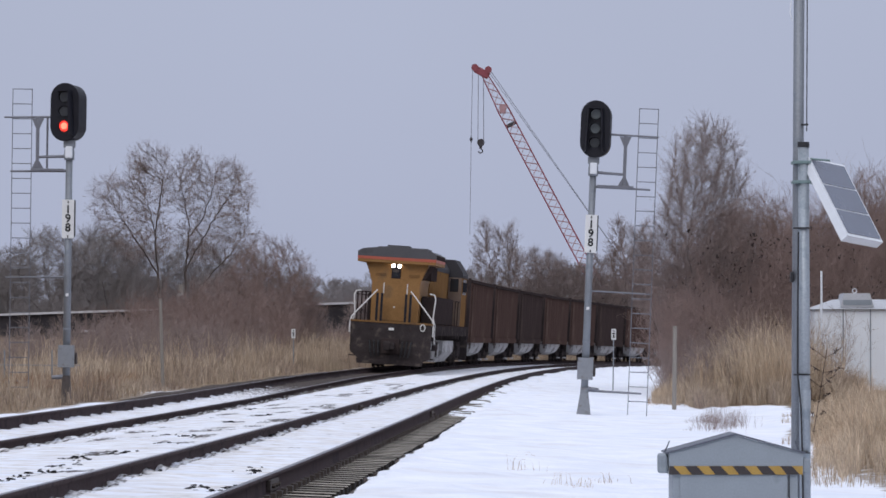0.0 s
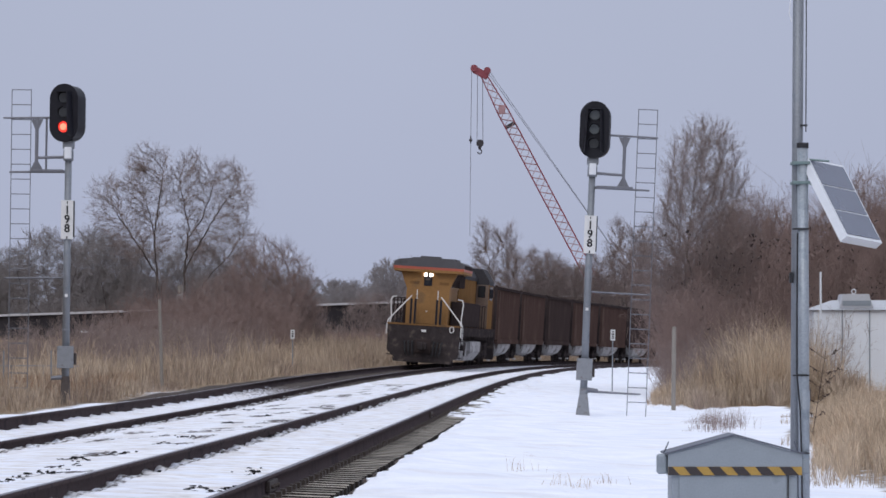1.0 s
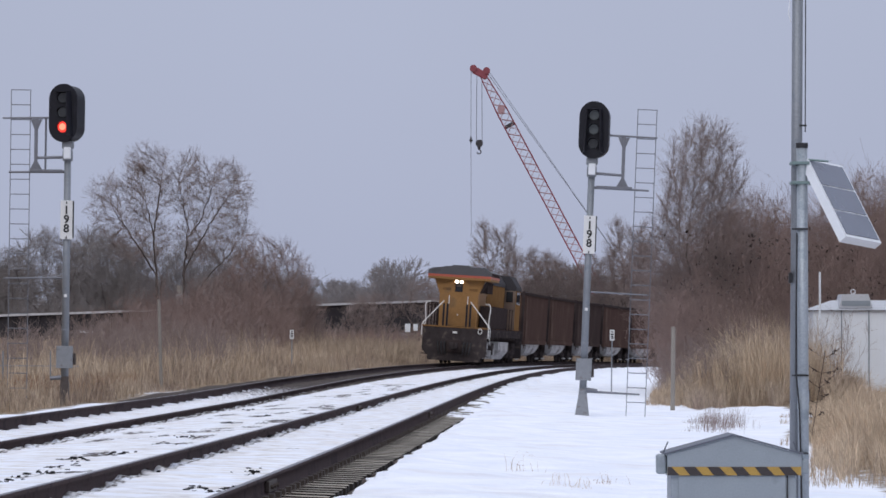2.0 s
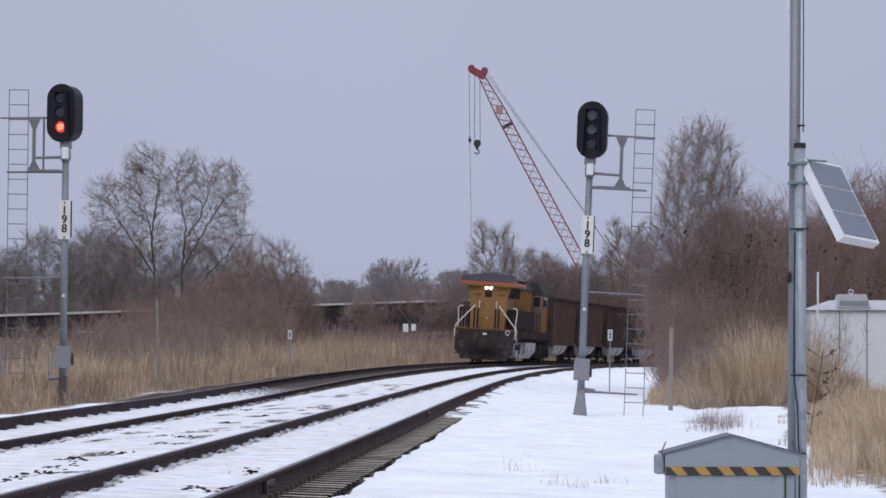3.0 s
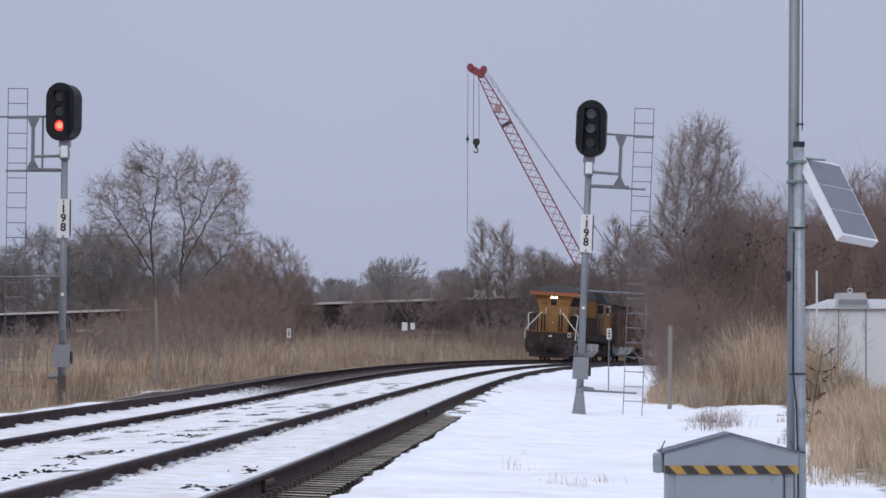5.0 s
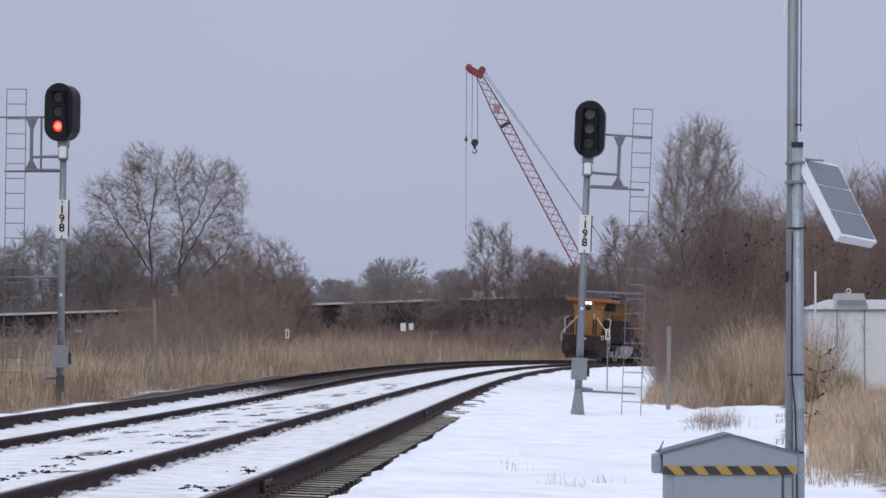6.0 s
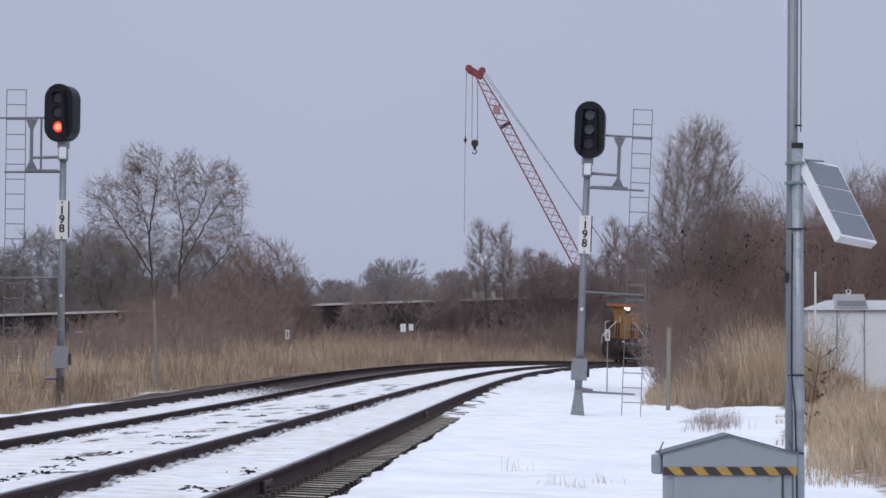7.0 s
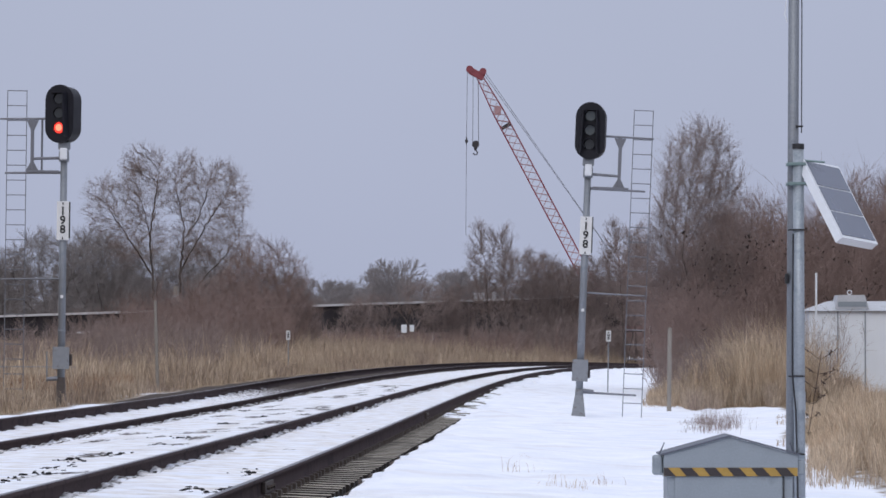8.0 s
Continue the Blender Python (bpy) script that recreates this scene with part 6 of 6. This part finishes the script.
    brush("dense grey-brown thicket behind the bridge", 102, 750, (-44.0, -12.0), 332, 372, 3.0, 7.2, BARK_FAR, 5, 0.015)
    brush("low grey thicket behind the bridge", 111, 800, (-12.0, 34.0), 334, 380, 2.6, 5.2, TWIG, 5, 0.016)
    brush("low brown brush along the bend", 103, 1300, (-27.0, -9.0), 248, 302, 0.9, 2.4, TWIG_RED, 5, 0.012, None, True)
    brush("tall brown brush along the bend", 104, 950, (-19.0, -8.8), 284, 330, 1.8, 4.2, TWIG, 5, 0.013, None, True)
    brush("dark thicket below the bridge", 110, 1000, (-14.0, 14.0), 304, 320, 1.4, 2.9, TWIG, 5, 0.014)
    brush("dense reddish shrubs on the bank", 105, 1900, (7.6, 19.0), 118, 138, 2.6, 5.4, TWIG_RED, 6, 0.0056)
    brush("dense reddish shrubs on the bank", 106, 800, (6.65, 8.8), 112, 122, 1.4, 3.0, TWIG_RED, 6, 0.0045)
    brush("tall reddish shrubs behind the equipment house", 107, 900, (12.0, 19.0), 122, 140, 4.2, 6.0, TWIG_RED, 6, 0.0055)
    brush("low twiggy brush in the dry grass", 108, 950, (-15.5, -7.6), 125, 190, 0.8, 2.1, TWIG, 6, 0.006)
    # dead leaves that still hang in the shrubs
    rng = R(201)
    n = 1700
    x, y = rng.uniform(6.5, 18.5, n), rng.uniform(113, 124, n)
    z = rng.uniform(1.6, 4.6, n) + 0.09 * np.maximum(0, x - 8) 
    keep = (np.sin(x * 2.1) * np.sin(z * 2.7 + x) > -0.1)
    x, y, z = x[keep], y[keep], z[keep]
    n = len(x)
    vs = np.repeat(np.stack([x, y, z], -1)[:, None, :], 4, axis=1)
    vs += rng.normal(0, 1, (n, 4, 3)) * np.array([0.030, 0.03, 0.040])
    tagged(new("dead_leaves", mesh_from("dead_leaves", vs.reshape(-1, 3), np.arange(n * 4).reshape(n, 4), DEAD_LEAF)), "dark dead leaves hanging in the shrubs", "leaves", kind="stuff")
    # dry grass along the far track, and beyond the bend
    grass("dry straw-coloured grass along the track", 301, 66000, strip(56, 190, -6.9, -14.0, 0.5), 0.45, 1.3, STRAW, 0.012, 0.34)
    grass("dry straw-coloured grass along the bend", 302, 62000, strip(175, 300, -6.9, -20.0, 0.5), 0.9, 2.3, STRAW, 0.016, 0.30)
    grass("tall pale stalks in the dry grass", 313, 7000, strip(64, 200, -8.0, -14.0), 1.0, 2.1, STRAW_PALE, 0.010, 0.28)
    grass("russet dry grass by the signal", 303, 14000, field(-13.5, -8.0, 88, 106), 0.25, 0.7, STRAW_RED, 0.012, 0.45)
    grass("dry grass before the bridge", 304, 16000, field(-36.0, -12.0, 180, 240), 0.6, 1.2, STRAW, 0.022, 0.3)
    # reeds on the right
    grass("tall pale reeds on the bank", 305, 26000, wedge(0.0530, 0.0950, 101, 116, 130, 0.34, 7), 0.8, 2.7, STRAW_PALE, 0.008, 0.34, "reeds")
    grass("pale dry grass on the bank", 306, 30000, wedge(0.0525, 0.1050, 99, 114), 0.25, 1.1, STRAW, 0.010, 0.5)
    brush("thin twigs among the reeds", 112, 420, (5.9, 10.4), 102, 113, 0.8, 2.2, TWIG, 4, 0.005)
    grass("russet stalks among the reeds", 312, 5000, wedge(0.0515, 0.1000, 100, 113, 70, 0.4, 17), 0.4, 1.5, STRAW, 0.009, 0.35)
    grass("thick dry grass beside the case", 307, 30000, wedge(0.0930, 0.1250, 50, 90), 0.35, 0.95, STRAW_PALE, 0.007, 0.30)
    grass("thin dry grass at the edge of the snow", 308, 5000, wedge(0.0850, 0.1250, 45.5, 88, 60, 0.22, 9), 0.3, 0.9, STRAW, 0.007, 0.26)
    grass("thin dry stalks sticking out of the snow", 309, 700, wedge(0.0600, 0.0735, 70, 80, 16, 0.16, 4), 0.25, 0.62, TWIG, 0.005, 0.30)
    grass("thin dry stalks sticking out of the snow", 310, 90, field(0.9, 2.0, 42, 47, 5, 0.10, 5), 0.06, 0.24, STRAW_RED, 0.004, 0.35)
    grass("thin dry stalks sticking out of the snow", 311, 70, field(0.95, 1.40, 52, 55, 3, 0.06, 6), 0.03, 0.07, STRAW_RED, 0.005, 0.7)
    # one branching weed before the white house
    rng = R(401)
    segs = []
    p = np.array([6.3, 68.0, ground_z(6.3, 68.0)])
    for k in range(6):
        segs.append((*(p + np.array([0.04 * k, 0, 0.25 * k])), *(p + np.array([0.04 * k + 0.04, 0, 0.25 * k + 0.25])), 0.008, 0.007))
        for sg in (-1, 1):
            b = p + np.array([0.04 * k + 0.02, 0, 0.25 * k + 0.1])
            e = b + np.array([sg * rng.uniform(0.12, 0.34), 0.0, rng.uniform(0.08, 0.25)])
            segs.append((*b, *e, 0.005, 0.004))
            for _ in range(7):
                f = b + (e - b) * rng.uniform(0.4, 1.0)
                segs.append((*f, *(f + rng.normal(0, 0.03, 3)), 0.012, 0.008))
    tagged(new("weed_stalk", twigs_mesh("weed_stalk", segs, DEAD_LEAF)), "dark branching weed stalk with seed heads", "weed")


build_vegetation()


# ------------------------------------------------------------ coal spilt on the snow
def build_spills():
    rng = np.random.default_rng(77)
    spots = ((-4.04, 39.3), (-3.89, 39.7), (-3.96, 41.6), (-4.12, 44.5), (-3.93, 43.9), (-3.71, 46.6), (-3.93, 47.2), (-3.84, 55.3), (-3.46, 53.9), (-3.61, 51.0), (-3.4, 64.2),
             (-3.78, 78.0), (-3.05, 70.0), (-3.62, 90.2), (-2.18, 36.5), (-2.02, 36.4), (-2.01, 41.2), (-2.62, 50.8), (-2.91, 40.8), (-2.44, 55.3), (-4.06, 37.6))
    verts, faces = [], []
    ring = [(math.cos(1.0472 * k), math.sin(1.0472 * k)) for k in range(6)]
    for x, y in spots:
        for _ in range(int(rng.integers(5, 16))):
            px, py = x + rng.normal(0, 0.07), y + rng.normal(0, 0.45)
            r, h = rng.uniform(0.010, 0.038), rng.uniform(0.012, 0.028)
            z = ground_z(px, py) - 0.01
            b = len(verts)
            for q, k in ((1.0, 0.0), (0.8, 1.0)):
                for c, d in ring:
                    j = rng.uniform(0.7, 1.3)
                    verts.append((px + c * r * q * j, py + d * r * q * j * 2.0, z + h * k * rng.uniform(0.7, 1.2)))
            for k in range(6):
                faces.append((b + k, b + (k + 1) % 6, b + 6 + (k + 1) % 6, b + 6 + k))
            faces += [(b + 6, b + 7, b + 8, b + 9), (b + 6, b + 9, b + 10, b + 11)]
    tagged(new("coal_lumps", mesh_from("coal_lumps", np.array(verts), np.array(faces), COAL)), "black coal lumps scattered on the snow between the tracks", "coal", kind="stuff")


build_spills()


# ------------------------------------------------------------ ties, the pieces of the tracks
def build_ties():
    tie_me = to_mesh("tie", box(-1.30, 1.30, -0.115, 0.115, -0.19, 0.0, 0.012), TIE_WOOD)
    tie_me.materials.append(TIE_SIDE_SHADE)
    # pale wood on top; the other faces take the painted shade
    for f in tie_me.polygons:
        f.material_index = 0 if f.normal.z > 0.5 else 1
    plate_bm = box(-0.10, 0.10, -0.09, 0.09, 0.0, 0.014)
    bm_box(plate_bm, 0.045, 0.10, -0.07, 0.07, 0.0145, 0.055)
    plate_me = to_mesh("tie_plate", plate_bm, PLATE_STEEL)
    rng = random.Random(9)
    for i in range(290):
        s = 14.0 + 0.61 * i
        x, y, z, ph = on_line(s, 0.0)
        slope = math.degrees(BANK_NEAR * 0.98)
        m = Matrix.Translation((x, y, z - 0.196 + 0.75 * BANK_NEAR)) @ pose(rng.uniform(-0.012, 0.012), 0, rng.uniform(-0.002, 0.001), 0, slope, -math.degrees(ph) + rng.uniform(-0.1, 0.1))
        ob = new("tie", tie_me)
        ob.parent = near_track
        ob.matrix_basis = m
        for w in (0.7525, -0.7525):
            if w > 0 and s < 110:
                pl = new("tie_plate", plate_me)
                pl.parent = near_track
                pl.matrix_basis = m @ pose(w + 0.03, 0, 0.001)
    bm = bmesh.new()
    for i in range(600):
        s = 14.0 + 0.53 * i
        x, y, z, ph = on_line(s, -SPACING)
        m = Matrix.Translation((x, y, z + far_lift(s) - 0.196 + 0.75 * BANK_FAR)) @ pose(0, 0, 0, 0, math.degrees(BANK_FAR), -math.degrees(ph))
        vs = [bm.verts.new(m @ Vector((a, b, c))) for a in (-1.3, 1.3) for b in (-0.115, 0.115) for c in (-0.18, 0.0)]
        for q in ((0, 1, 3, 2), (4, 6, 7, 5), (0, 4, 5, 1), (2, 3, 7, 6), (0, 2, 6, 4), (1, 5, 7, 3)):
            bm.faces.new([vs[k] for k in q])
    ob = part("ties_under_snow", bm, TIE_DARK, far_track)
    tagged(ob, "dark wooden ties under the snow", kind="stuff")


build_ties()


# ------------------------------------------------------------ what moves
def motions():
    times = [0.25 * i for i in range(33)]
    walk(loco, [(t, vehicle_pose(train_s(t), 22.3)) for t in times])
    for i, c in enumerate(cars):
        walk(c, [(t, vehicle_pose(train_s(t) + 22.5 + 16.25 * i, 16.2)) for t in times])
    # wheels roll with the distance run
    spins = [i / FPS for i in range(241)]
    for ws, r in loco_sets:
        y = ws.matrix_basis.translation.y
        walk(ws, [(t, pose(0, y, r, -math.degrees((train_s(t) - train_s(0)) / r), 0, 0)) for t in spins])
    for c in cars[:4]:
        for ws in [o for o in c.children if o.name.startswith("wheelset")]:
            y, r = ws.matrix_basis.translation.y, 0.457
            walk(ws, [(t, pose(0, y, r, -math.degrees((train_s(t) - train_s(0)) / r), 0, 0)) for t in spins])
    # the slack rope sways
    base = Vector((3.35, 450.0, 33.3))
    walk(whip, [(t, Matrix.Translation(base) @ pose(0, 0, 0, 0, a, 0)) for t, a in
                ((0.0, 0.8), (1.0, 0.5), (2.0, -0.2), (3.5, -1.0), (4.5, -0.3), (5.5, 0.2), (6.5, 0.1), (7.0, 0.7), (8.0, 0.4))])


motions()
